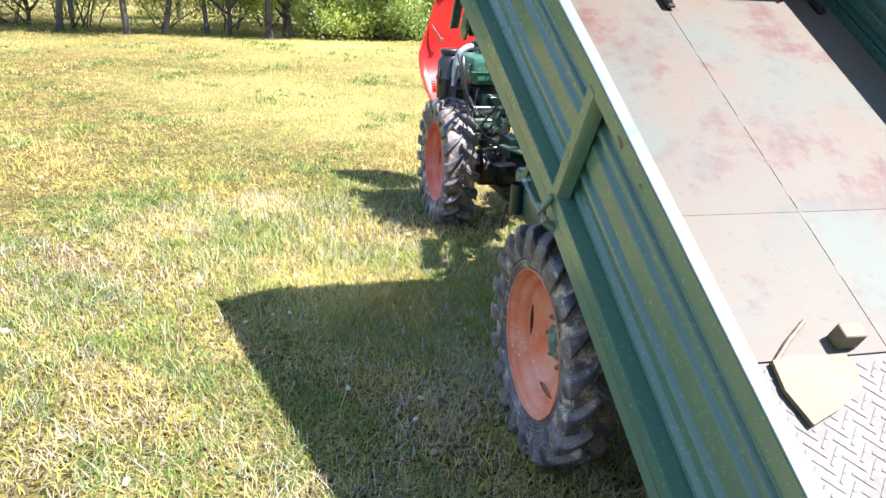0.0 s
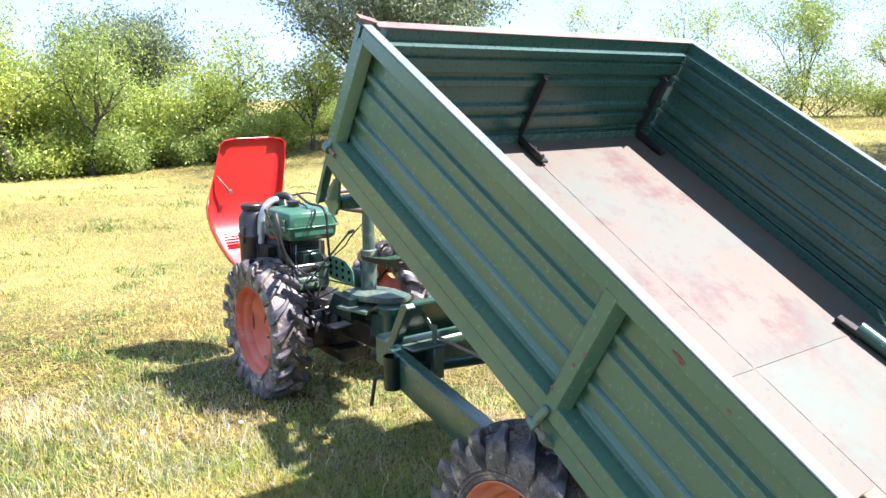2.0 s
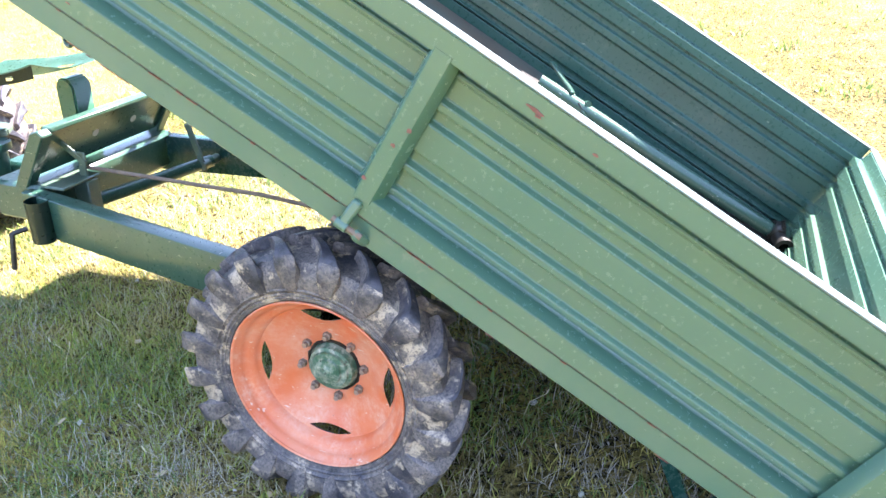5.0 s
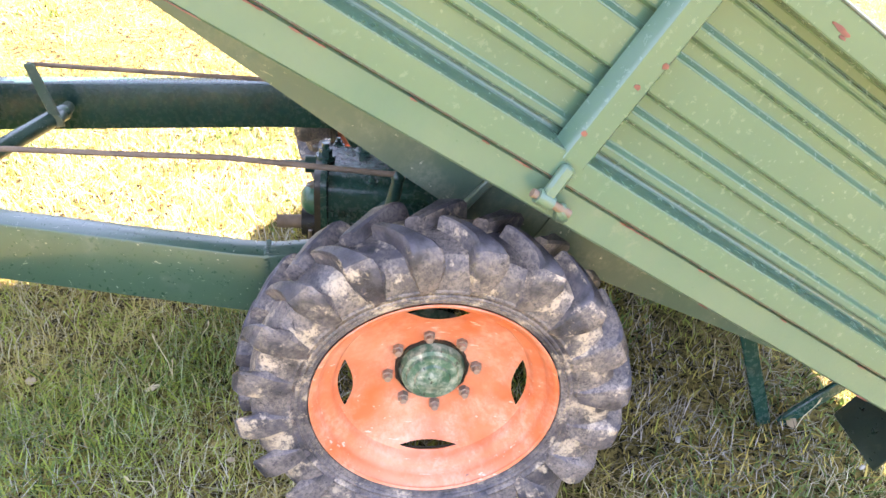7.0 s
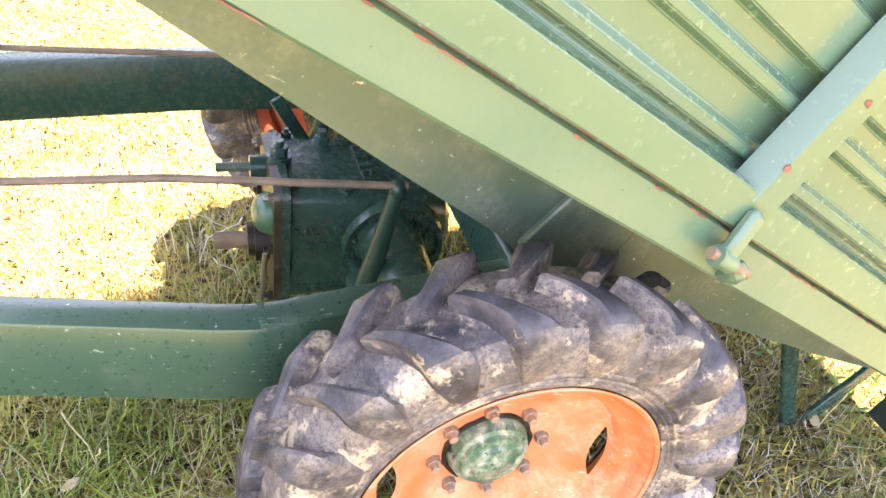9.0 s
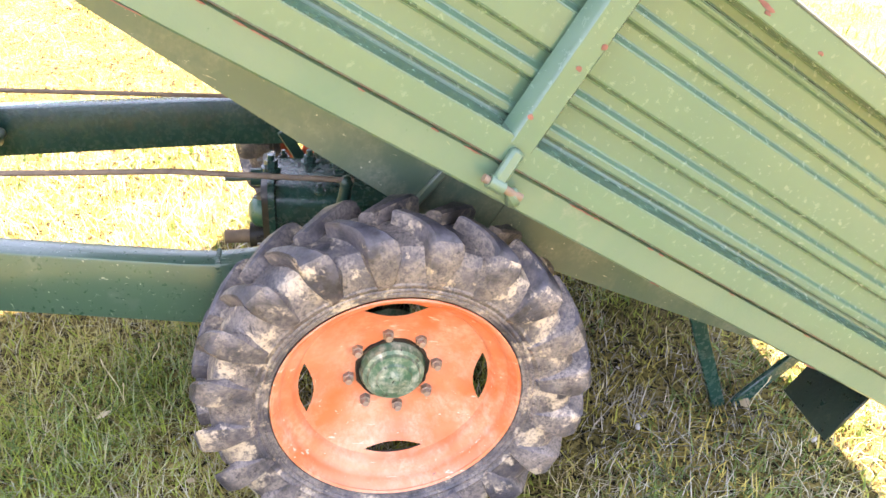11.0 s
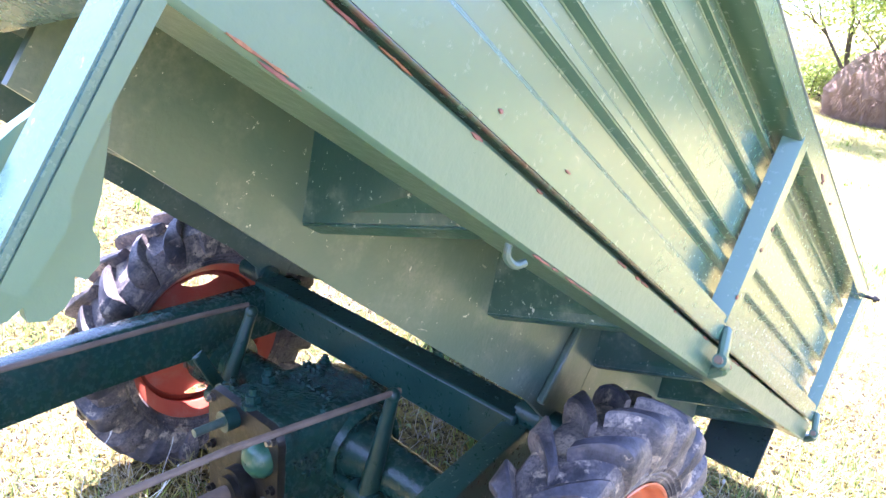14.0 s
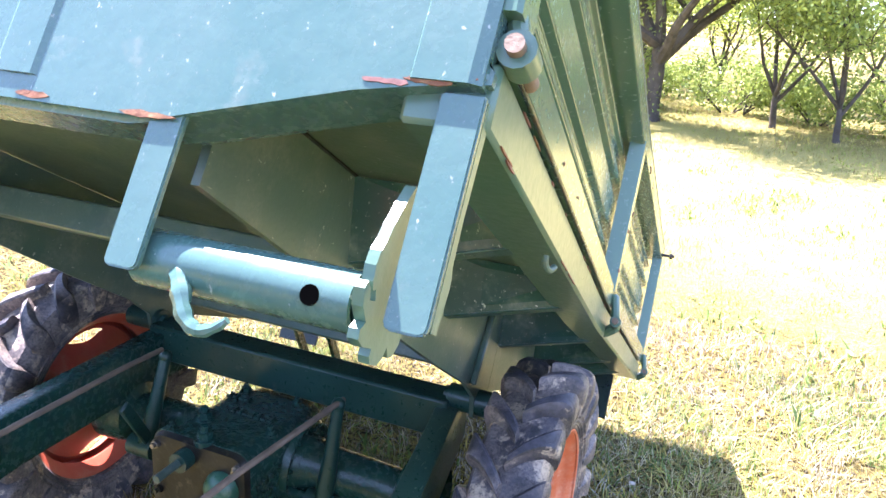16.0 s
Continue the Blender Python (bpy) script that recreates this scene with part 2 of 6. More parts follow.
def blade_material(name, straw, pale, green, lush, bias):
    """Grass blades: dry and green ones mixed in patches, each blade a little different."""
    m, nt, b = nodes_of(name)
    geo = nt.nodes.new("ShaderNodeNewGeometry")
    rnd = geo.outputs["Random Per Island"]
    v = coords(nt)
    dry = mix(nt, rnd, straw, pale)
    bleached = ramp(nt, noise_node(nt, v, 0.8, 5, 0.65), 0.47, 0.60)
    dry = mix(nt, mul(nt, bleached, 0.55), dry, (0.74, 0.62, 0.25))
    dry = mix(nt, ramp(nt, noise_node(nt, v, 0.55, 6, 0.7), 0.51, 0.60), dry, mix(nt, rnd, (0.16, 0.11, 0.05), (0.66, 0.49, 0.20)))
    wet = mix(nt, rnd, green, lush)
    add = nt.nodes.new("ShaderNodeMath")
    add.operation = "ADD"
    nt.links.new(noise_node(nt, v, 1.1, 6, 0.66), add.inputs[0])
    nt.links.new(mul(nt, rnd, 0.22), add.inputs[1])
    col = mix(nt, ramp(nt, add.outputs[0], bias, bias + 0.12), dry, wet)
    nt.links.new(col, b.inputs["Base Color"])
    b.inputs["Roughness"].default_value = 0.7
    b.inputs["Specular IOR Level"].default_value = 0.2
    tr = nt.nodes.new("ShaderNodeBsdfTranslucent")
    nt.links.new(col, tr.inputs["Color"])
    ms = nt.nodes.new("ShaderNodeMixShader")
    ms.inputs[0].default_value = 0.24
    out = nt.nodes["Material Output"]
    nt.links.new(b.outputs[0], ms.inputs[1])
    nt.links.new(tr.outputs[0], ms.inputs[2])
    nt.links.new(ms.outputs[0], out.inputs["Surface"])
    return m


def leaf_material(name, a, c):
    m, nt, b = nodes_of(name)
    rnd = nt.nodes.new("ShaderNodeNewGeometry").outputs["Random Per Island"]
    col = mix(nt, rnd, a, c)
    nt.links.new(col, b.inputs["Base Color"])
    b.inputs["Roughness"].default_value = 0.45
    tr = nt.nodes.new("ShaderNodeBsdfTranslucent")
    nt.links.new(col, tr.inputs["Color"])
    ms = nt.nodes.new("ShaderNodeMixShader")
    ms.inputs[0].default_value = 0.38
    nt.links.new(b.outputs[0], ms.inputs[1])
    nt.links.new(tr.outputs[0], ms.inputs[2])
    nt.links.new(ms.outputs[0], nt.nodes["Material Output"].inputs["Surface"])
    return m


M_FLOOR = floor_sheet_material()
M_GROUND = ground_material()
M_GRASS = blade_material("meadow_grass_blades", (0.150, 0.112, 0.040), (0.73, 0.585, 0.155), (0.066, 0.118, 0.017), (0.35, 0.43, 0.075), 0.585)
M_WEED = leaf_material("weed_leaves", (0.052, 0.105, 0.022), (0.21, 0.32, 0.075))
M_LEAF_YELLOW = leaf_material("yellow_green_leaves", (0.22, 0.29, 0.046), (0.47, 0.53, 0.105))
M_LEAF_GREEN = leaf_material("green_leaves", (0.14, 0.21, 0.048), (0.37, 0.45, 0.110))
M_LEAF_DARK = leaf_material("grey_green_leaves", (0.085, 0.125, 0.060), (0.23, 0.275, 0.15))
M_BARK = surface("tree_bark", (0.050, 0.041, 0.034), (0.105, 0.090, 0.074), 0.9, 0, 8, 40, None, None, 1.0, 30)
M_HAY = surface("grey_brown_hay", (0.15, 0.095, 0.065), (0.22, 0.15, 0.11), 0.95, 0, 6, 60, None, None, 1.0, 60)
M_HILL = surface("hazy_far_hills", (0.16, 0.22, 0.20), (0.21, 0.27, 0.24), 1.0, 0, 0.01, 0.2)
M_STONE_DAYLIGHT = surface("pale_stone_and_daylight", (0.5, 0.47, 0.42), (0.4, 0.37, 0.32), 0.9)
M_LITTER = surface("dry_leaf", (0.50, 0.40, 0.26), (0.36, 0.27, 0.16), 0.8)


# ---- building helpers ----
def finish(bm, name, material, smooth=False):
    me = bpy.data.meshes.new(name)
    bmesh.ops.recalc_face_normals(bm, faces=bm.faces)
    bm.to_mesh(me)
    bm.free()
    me.materials.append(material)
    if smooth:
        me.polygons.foreach_set("use_smooth", [True] * len(me.polygons))
        me.set_sharp_from_angle(angle=radians(38))
    return me


def part(name, bm, material, parent, label="", smooth=True, at=None):
    ob = new(name, finish(bm, name, material, smooth))
    ob.parent = parent
    if at is not None:
        ob.matrix_basis = at
    if label:
        ob["label"] = label
    return ob


def block(bm, lo, hi, bev=0.004, m=None):
    """A box between two corners with slightly rounded edges."""
    lo, hi = Vector(lo), Vector(hi)
    r = bmesh.ops.create_cube(bm, size=1.0)
    vs = r["verts"]
    bmesh.ops.scale(bm, vec=[max(1e-4, abs(a)) for a in hi - lo], verts=vs)
    bmesh.ops.translate(bm, vec=(lo + hi) / 2, verts=vs)
    es = {e for v in vs for e in v.link_edges}
    if bev > 0:
        r = bmesh.ops.bevel(bm, geom=list(es), offset=bev, segments=1, affect="EDGES")
        vs = list({v for f in r["faces"] for v in f.verts})
    if m is not None:
        bmesh.ops.transform(bm, matrix=m, verts=vs)


def bar(bm, a, b, w, h, up=(0, 0, 1), bev=0.003):
    """A bar of section w x h from a to b."""
    a, b = Vector(a), Vector(b)
    d = (b - a)
    y = d.normalized()
    x = y.cross(Vector(up)).normalized()
    z = x.cross(y)
    m = Matrix((x, y, z)).transposed().to_4x4()
    m.translation = (a + b) / 2
    n = d.length / 2
    block(bm, (-w / 2, -n, -h / 2), (w / 2, n, h / 2), bev, m)


def rod(bm, a, b, r, seg=12, r2=None):
    a, b = Vector(a), Vector(b)
    d = b - a
    m = d.to_track_quat("Z", "Y").to_matrix().to_4x4()
    m.translation = (a + b) / 2
    bmesh.ops.create_cone(bm, cap_ends=True, segments=seg, radius1=r, radius2=r if r2 is None else r2, depth=d.length, matrix=m)


def pipe(bm, pts, r, seg=8):
    """A bent round rod through points."""
    pts = [Vector(p) for p in pts]
    rings = []
    for i, p in enumerate(pts):
        d = (pts[min(i + 1, len(pts) - 1)] - pts[max(i - 1, 0)]).normalized()
        q = d.to_track_quat("Z", "Y")
        rr = r[i] if isinstance(r, (list, tuple)) else r
        rings.append([bm.verts.new(p + q @ Vector((rr * math.cos(k * math.tau / seg), rr * math.sin(k * math.tau / seg), 0))) for k in range(seg)])
    for a, b in zip(rings, rings[1:]):
        for k in range(seg):
            bm.faces.new((a[k], a[(k + 1) % seg], b[(k + 1) % seg], b[k]))
    bm.faces.new(rings[0][::-1])
    bm.faces.new(rings[-1])


def curve(pts, n=6):
    """Points of a smooth line through pts."""
    pts = [Vector(p) for p in pts]
    out = []
    for i in range(len(pts) - 1):
        p0, p1, p2, p3 = pts[max(i - 1, 0)], pts[i], pts[i + 1], pts[min(i + 2, len(pts) - 1)]
        for k in range(n):
            t = k / n
            out.append(0.5 * ((2 * p1) + (p2 - p0) * t + (2 * p0 - 5 * p1 + 4 * p2 - p3) * t * t + (3 * p1 - p0 - 3 * p2 + p3) * t ** 3))
    return out + [pts[-1]]


def prism(bm, poly, axis, lo, hi):
    """A polygon of two coordinates swept along an axis from lo to hi."""
    def p(a, b, c):
        return {0: (c, a, b), 1: (a, c, b), 2: (a, b, c)}[axis]
    A = [bm.verts.new(p(a, b, lo)) for a, b in poly]
    B = [bm.verts.new(p(a, b, hi)) for a, b in poly]
    n = len(poly)
    for i in range(n):
        bm.faces.new((A[i], A[(i + 1) % n], B[(i + 1) % n], B[i]))
    bm.faces.new(A[::-1])
    bm.faces.new(B)


def lathe(bm, prof, seg=48, m=None):
    """A profile of (x along the axis, radius) turned about the x axis; returns the rings."""
    rings = []
    for x, r in prof:
        ring = []
        for k in range(seg):
            a = k * math.tau / seg
            v = Vector((x, r * math.sin(a), r * math.cos(a)))
            ring.append(bm.verts.new(m @ v if m is not None else v))
        rings.append(ring)
    for a, b in zip(rings, rings[1:]):
        for k in range(seg):
            bm.faces.new((a[k], a[(k + 1) % seg], b[(k + 1) % seg], b[k]))
    return rings


def hexbolt(bm, p, axis, r=0.009, h=0.008):
    p = Vector(p)
    d = Vector(axis).normalized()
    rod(bm, p, p + d * h, r, 6)
    rod(bm, p + d * h, p + d * h * 1.8, r * 0.55, 8)


def B():
    return bmesh.new()


# ---- wheels, turned about x, outside towards -x ----
TYRE_R, TYRE_W = 0.388, 0.178


def tyre_mesh():
    bm = B()
    R = TYRE_R - 0.032
    wall = [(0.066, 0.240), (0.0755, 0.2455), (0.0775, 0.252), (0.0800, 0.2535), (0.0800, 0.2555), (0.0785, 0.257), (0.0805, 0.260), (0.0840, 0.262), (0.0842, 0.265), (0.0825, 0.267), (0.0855, 0.273), (0.0892, 0.2755), (0.0893, 0.279),
            (0.0880, 0.281), (0.0905, 0.292), (0.091, 0.312), (0.086, 0.334), (0.074, R - 0.008), (0.040, R)]
    lathe(bm, [(-x, r) for x, r in wall] + [(0.0, R + 0.003)] + wall[::-1], 72)
    bmesh.ops.scale(bm, vec=(0.77, 0.918, 0.918), verts=bm.verts)
    return finish(bm, "tyre", M_RUBBER, True)


def lug_mesh(side):
    """One tread lug: a curved bar from the middle of the tread over the shoulder and down the side wall, with a worn crown."""
    bm = B()
    R = TYRE_R - 0.032
    # along the lug: x, radius of the crown, radius of the foot, x of the foot, half width of crown and foot, sweep
    ROWS = ((0.000, TYRE_R - 0.001, R - 0.012, 0.000, 0.013, 0.017, 0.00), (0.020, TYRE_R, R - 0.012, 0.018, 0.0145, 0.019, 0.055), (0.042, TYRE_R - 0.001, R - 0.012, 0.038, 0.016, 0.021, 0.105),
            (0.066, TYRE_R - 0.003, R - 0.014, 0.060, 0.019, 0.025, 0.150), (0.086, TYRE_R - 0.006, R - 0.024, 0.074, 0.024, 0.031, 0.182), (0.098, TYRE_R - 0.014, R - 0.036, 0.080, 0.029, 0.037, 0.198),
            (0.105, TYRE_R - 0.030, 0.317, 0.079, 0.031, 0.039, 0.206), (0.1065, 0.338, 0.312, 0.079, 0.029, 0.038, 0.208), (0.104, 0.316, 0.304, 0.080, 0.024, 0.034, 0.206), (0.0975, 0.293, 0.286, 0.079, 0.019, 0.027, 0.203), (0.089, 0.276, 0.270, 0.075, 0.015, 0.021, 0.200))
    rows = []
    for k, (x, top, base, bx, wt, wb, sw) in enumerate(ROWS):
        row = []
        lead = 0.004 if k > 3 else 0.0
        for da, r, xx in ((-wb, base, bx), (-wt - 0.002, top - 0.004, x - 0.002), (-wt + 0.004, top, x), (wt - 0.006, top - lead * 0.5, x), (wt, top - 0.004 - lead, x - 0.003), (wb + 0.003, base, bx)):
            a = -sw + da / TYRE_R
            row.append(bm.verts.new((side * xx * 0.77, r * math.sin(a) * 0.918, r * math.cos(a) * 0.918)))
        rows.append(row)
    for k, (p, q) in enumerate(zip(rows, rows[1:])):
        for i in range(5):
            f = bm.faces.new((p[i], p[i + 1], q[i + 1], q[i]))
            f.material_index = 1 if k < 5 and 0 < i < 4 else 0
    bm.faces.new(rows[0])
    bm.faces.new(rows[-1][::-1])
    me = finish(bm, "lug", M_LUG, True)
    me.materials.append(M_CROWN)
    me.set_sharp_from_angle(angle=radians(30))
    return me


def rim_mesh(material):
    bm = B()
    seg = 96
    prof = [(-0.078, 0.238), (-0.082, 0.243), (-0.079, 0.2455), (-0.074, 0.2405), (-0.062, 0.231), (-0.046, 0.227), (-0.036, 0.2245), (-0.027, 0.216), (-0.020, 0.206), (-0.006, 0.200), (0.006, 0.196)]
    rings = lathe(bm, prof, seg)
    lathe(bm, [(-0.078, 0.240), (-0.066, 0.240), (-0.050, 0.232), (-0.02, 0.218), (0.03, 0.21), (0.072, 0.236), (0.080, 0.244), (0.072, 0.247)], seg)
    # dished disc with four lens-shaped openings
    def disc_ring(x, rf):
        ring = []
        for k in range(seg):
            a = k * math.tau / seg
            r, xx = rf(a), x
            ring.append(bm.verts.new((xx, r * math.sin(a), r * math.cos(a))))
        return ring
    def lens(a):
        d = (a + math.pi / 4) % (math.pi / 2) - math.pi / 4
        w = 0.31
        return max(0.0, 1 - (d / w) ** 2) if abs(d) < w else 0.0
    ra = disc_ring(0.0110, lambda a: 0.188 + 0.004 * lens(a))
    rb = disc_ring(0.0125, lambda a: 0.1865 - 0.025 * lens(a) ** 0.8)
    rc = disc_ring(0.038, lambda a: 0.146)
    rd = disc_ring(0.064, lambda a: 0.112)
    re = disc_ring(0.076, lambda a: 0.060)
    for a, b in ((rings[-1], ra), (ra, rb), (rb, rc), (rc, rd), (rd, re)):
        for k in range(seg):
            j = (k + 1) % seg
            if a is ra and lens((k + 0.5) * math.tau / seg) > 0.02:
                continue
            bm.faces.new((a[k], a[j], b[j], b[k]))
    bmesh.ops.scale(bm, vec=(0.66, 0.905, 0.905), verts=bm.verts)
    bmesh.ops.translate(bm, vec=(-0.006, 0, 0), verts=bm.verts)
    return finish(bm, "rim", material, True)


def hub_mesh(material):
    bm = B()
    lathe(bm, [(0.005, 0.076), (-0.015, 0.076), (-0.029, 0.070), (-0.040, 0.066), (-0.043, 0.058), (-0.049, 0.055), (-0.051, 0.040), (-0.056, 0.036), (-0.058, 0.020), (-0.061, 0.016), (-0.061, 0.001)], 36)
    lathe(bm, [(0.02, 0.09), (0.05, 0.10), (0.06, 0.06), (0.10, 0.05)], 24)
    return finish(bm, "hub", material, True)


M_GREYGREEN_HUB = surface("worn_green_hub_paint", (0.020, 0.085, 0.048), (0.075, 0.150, 0.095), 0.34, 0, 22, 60, ((0.42, 0.43, 0.34), 0.42, 0.66), ((0.018, 0.022, 0.016), 38, 0.62), 0.6, 90)


def nut_mesh():
    bm = B()
    rod(bm, (-0.014, 0, 0), (-0.030, 0, 0), 0.0125, 6)
    rod(bm, (-0.030, 0, 0), (-0.041, 0, 0), 0.0075, 8)
    return finish(bm, "wheel_nut", M_NUT, False)


M_NUT = surface("dirty_nut_steel", (0.24, 0.20, 0.16), (0.34, 0.20, 0.13), 0.6, 0.4, 30, 90, ((0.4, 0.36, 0.3), 0.45, 0.8), None, 0.3, 120)
def ring_mesh():
    bm = B()
    rings = lathe(bm, [(0.004, 0.060), (-0.003, 0.064), (-0.003, 0.068), (0.004, 0.071)], 40)
    for k in range(40):
        f = 1 + 0.018 * math.sin(k * 1.7) + 0.012 * math.sin(k * 3.3)
        for ring in rings[2:]:
            ring[k].co.y *= f
            ring[k].co.z *= f
    return finish(bm, "hub_ring", M_OILY, True)


LUGS = {-1: lug_mesh(-1), 1: lug_mesh(1)}
TYRE, HUB, HUB_B, NUT = tyre_mesh(), hub_mesh(M_GREYGREEN_HUB), hub_mesh(M_RIMRED), nut_mesh()
RIM_A, RIM_B, RING = rim_mesh(M_ORANGE), rim_mesh(M_RIMRED), ring_mesh()


def add_wheel(parent, m, rim, label):
    w = new("wheel", TYRE)
    w.parent = parent
    w.matrix_basis = m
    w["label"] = label
    for nm, me, mm in (("rim", rim, Matrix()), ("hub", HUB if rim is RIM_A else HUB_B, Matrix())):
        o = new(nm, me)
        o.parent = w
        o.matrix_basis = mm if nm == "rim" else Matrix.Translation((0.062, 0, 0)) @ Matrix.Diagonal((1, 0.86, 0.86, 1))
    for side in (-1, 1):
        for k in range(20):
            o = new("lug", LUGS[side])
            o.parent = w
            o.matrix_basis = Matrix.Rotation(-(k + (0.5 if side > 0 else 0)) * math.tau / 20, 4, "X")
    o = new("hub_ring", RING)
    o.parent = w
    o.matrix_basis = Matrix.Translation((0.040, 0, 0))
    for k in range(8):
        a = (k + 0.15) * math.tau / 8
        o = new("wheel_nut", NUT)
        o.parent = w
        o.matrix_basis = Matrix.Translation((0.056, 0.083 * math.sin(a), 0.083 * math.cos(a))) @ Matrix.Scale(0.88, 4)
    return w


# ---- ground ----
def height(x, y):
    def ss(a, b, v):
        t = min(1.0, max(0.0, (v - a) / (b - a)))
        return t * t * (3 - 2 * t)
    far = math.hypot(x - 1.0, y - 3.0)
    z = 0.02 + 0.83 * ss(3.2, 13.0, x) * (1 - 0.6 * ss(18, 60, y))
    z += 0.05 * noise.noise((x * 0.35, y * 0.35, 0)) * ss(3.0, 9.0, far)
    z += 0.010 * noise.noise((x * 1.7, y * 1.7, 3.0))
    return z


def make_ground():
    bm = B()
    rings = []
    radii = [0.0] + [0.25 * k for k in range(1, 33)] + [8 * 1.13 ** k for k in range(1, 45)]
    seg = 120
    c = bm.verts.new((1.0, 3.0, height(1.0, 3.0)))
    prev = None
    for r in radii[1:]:
        ring = []
        for k in range(seg):
            x, y = 1.0 + r * math.cos(k * math.tau / seg), 3.0 + r * math.sin(k * math.tau / seg)
            ring.append(bm.verts.new((x, y, height(x, y))))
        for k in range(seg):
            j = (k + 1) % seg
            bm.faces.new((c, ring[k], ring[j]) if prev is None else (prev[k], ring[k], ring[j], prev[j]))
        prev = ring
    ob = new("ground", finish(bm, "ground", M_GROUND, True))
    return tagged(ob, "sun-dried meadow ground with straw and bare soil", "ground", kind="structure")


make_ground()


# ---- tipping trailer ----
trailer = new("tipping_trailer")
trailer.location = (1.61, 2.30, 0.0)
tagged(trailer, "dark green steel tipping trailer with raised load box, on the meadow", "trailer")
O = Vector((1.61, 2.30, 0.0))


def tp(name, bm, material, label="", parent=None, smooth=True):
    """A part of the trailer, given in world places."""
    bmesh.ops.translate(bm, vec=-O, verts=bm.verts)
    return part(name, bm, material, parent or trailer, label, smooth)


add_wheel(trailer, Matrix.Translation(Vector((1.016, 2.30, 0.355)) - O), RIM_A, "lugged tyre grey with dried dust on an orange rim")
add_wheel(trailer, Matrix.Translation(Vector((2.225, 2.30, 0.355)) - O) @ pose(0, 0, 0, 0, 0, 180), RIM_B, "lugged tyre grey with dried dust on a red rim")

def sweep(bm, pts, w, h, c=0.006):
    """A hollow-section beam of w x h with rounded corners, bent through level points."""
    pts = [Vector(p) for p in pts]
    rings = []
    for k, p in enumerate(pts):
        d = (pts[min(k + 1, len(pts) - 1)] - pts[max(k - 1, 0)]).normalized()
        x = d.cross(Vector((0, 0, 1))).normalized()
        a, b = w / 2, h / 2
        sec = ((a - c, -b), (a - c * 0.3, -b + c * 0.3), (a, -b + c), (a, b - c), (a - c * 0.3, b - c * 0.3), (a - c, b), (c - a, b), (c * 0.3 - a, b - c * 0.3), (-a, b - c), (-a, c - b), (c * 0.3 - a, c * 0.3 - b), (c - a, -b))
        rings.append([bm.verts.new(p + x * u + Vector((0, 0, v))) for u, v in sec])
    n = len(rings[0])
    for p, q in zip(rings, rings[1:]):
        for k in range(n):
            bm.faces.new((p[k], p[(k + 1) % n], q[(k + 1) % n], q[k]))
    bm.faces.new(rings[0][::-1])
    bm.faces.new(rings[-1])


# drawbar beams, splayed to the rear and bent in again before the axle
# the far beam's darker colour holds the shade on its inner face
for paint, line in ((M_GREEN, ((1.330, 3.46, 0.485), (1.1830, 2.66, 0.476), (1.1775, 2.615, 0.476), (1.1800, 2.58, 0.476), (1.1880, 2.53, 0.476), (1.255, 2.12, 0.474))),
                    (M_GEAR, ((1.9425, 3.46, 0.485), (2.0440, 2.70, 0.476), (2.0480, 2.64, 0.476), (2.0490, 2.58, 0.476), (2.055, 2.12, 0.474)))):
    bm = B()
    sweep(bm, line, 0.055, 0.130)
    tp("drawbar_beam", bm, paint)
# worn weld bead round the bend of the near beam
bm = B()
g = random.Random(31)
for z in range(16):
    q = Matrix.Translation((1.1775 - 0.0275 + 0.0016, 2.606 + g.uniform(-0.002, 0.002), 0.418 + z * 0.0076)) @ Matrix.Diagonal((0.0024, 0.006, 0.0052, 1))
    bmesh.ops.create_icosphere(bm, subdivisions=1, radius=1.0, matrix=q)
for k in range(7):
    q = Matrix.Translation((1.155 + k * 0.0076, 2.608 + g.uniform(-0.002, 0.002), 0.541)) @ Matrix.Diagonal((0.0052, 0.006, 0.0022, 1))
    bmesh.ops.create_icosphere(bm, subdivisions=1, radius=1.0, matrix=q)
tp("weld_bead", bm, M_GREEN)
# head of the drawbar: a closed box in front, two upright plates behind it
bm = B()
block(bm, (1.335, 3.42, 0.435), (1.97, 3.62, 0.560), 0.012)
tp("drawbar_head", bm, M_GREEN)
for x0 in (1.335, 1.935):
    bm = B()
    prism(bm, [(3.525, 0.545), (3.415, 0.728), (3.385, 0.738), (3.365, 0.722), (3.475, 0.545)], 0, x0, x0 + 0.042)
    bmesh.ops.bevel(bm, geom=bm.edges[:], offset=0.004, segments=1, affect="EDGES")
    tp("yoke_bar", bm, M_GREEN, smooth=False)
bm = B()
prism(bm, [(3.484, 0.578), (3.392, 0.728), (3.384, 0.724), (3.476, 0.574)], 0, 1.377, 1.935)
yoke = tp("yoke_plate", bm, M_GREEN, smooth=False)
# solid pale discs, their colour painted as daylight through two holes
for x in (1.60, 1.78):
    bm = B()
    rod(bm, (x, 3.425, 0.655), (x, 3.433, 0.659), 0.014, 14)
    tp("yoke_daylight_disc", bm, M_STONE_DAYLIGHT, "pale disc painted as daylight through a round hole", parent=yoke)
bm = B()
block(bm, (1.377, 3.372, 0.722), (1.935, 3.415, 0.738), 0.004)
tp("yoke_cross_bar", bm, M_GREEN)
bm = B()
block(bm, (1.345, 3.34, 0.552), (1.50, 3.43, 0.562), 0.003)
tp("head_plate", bm, M_UNDER)
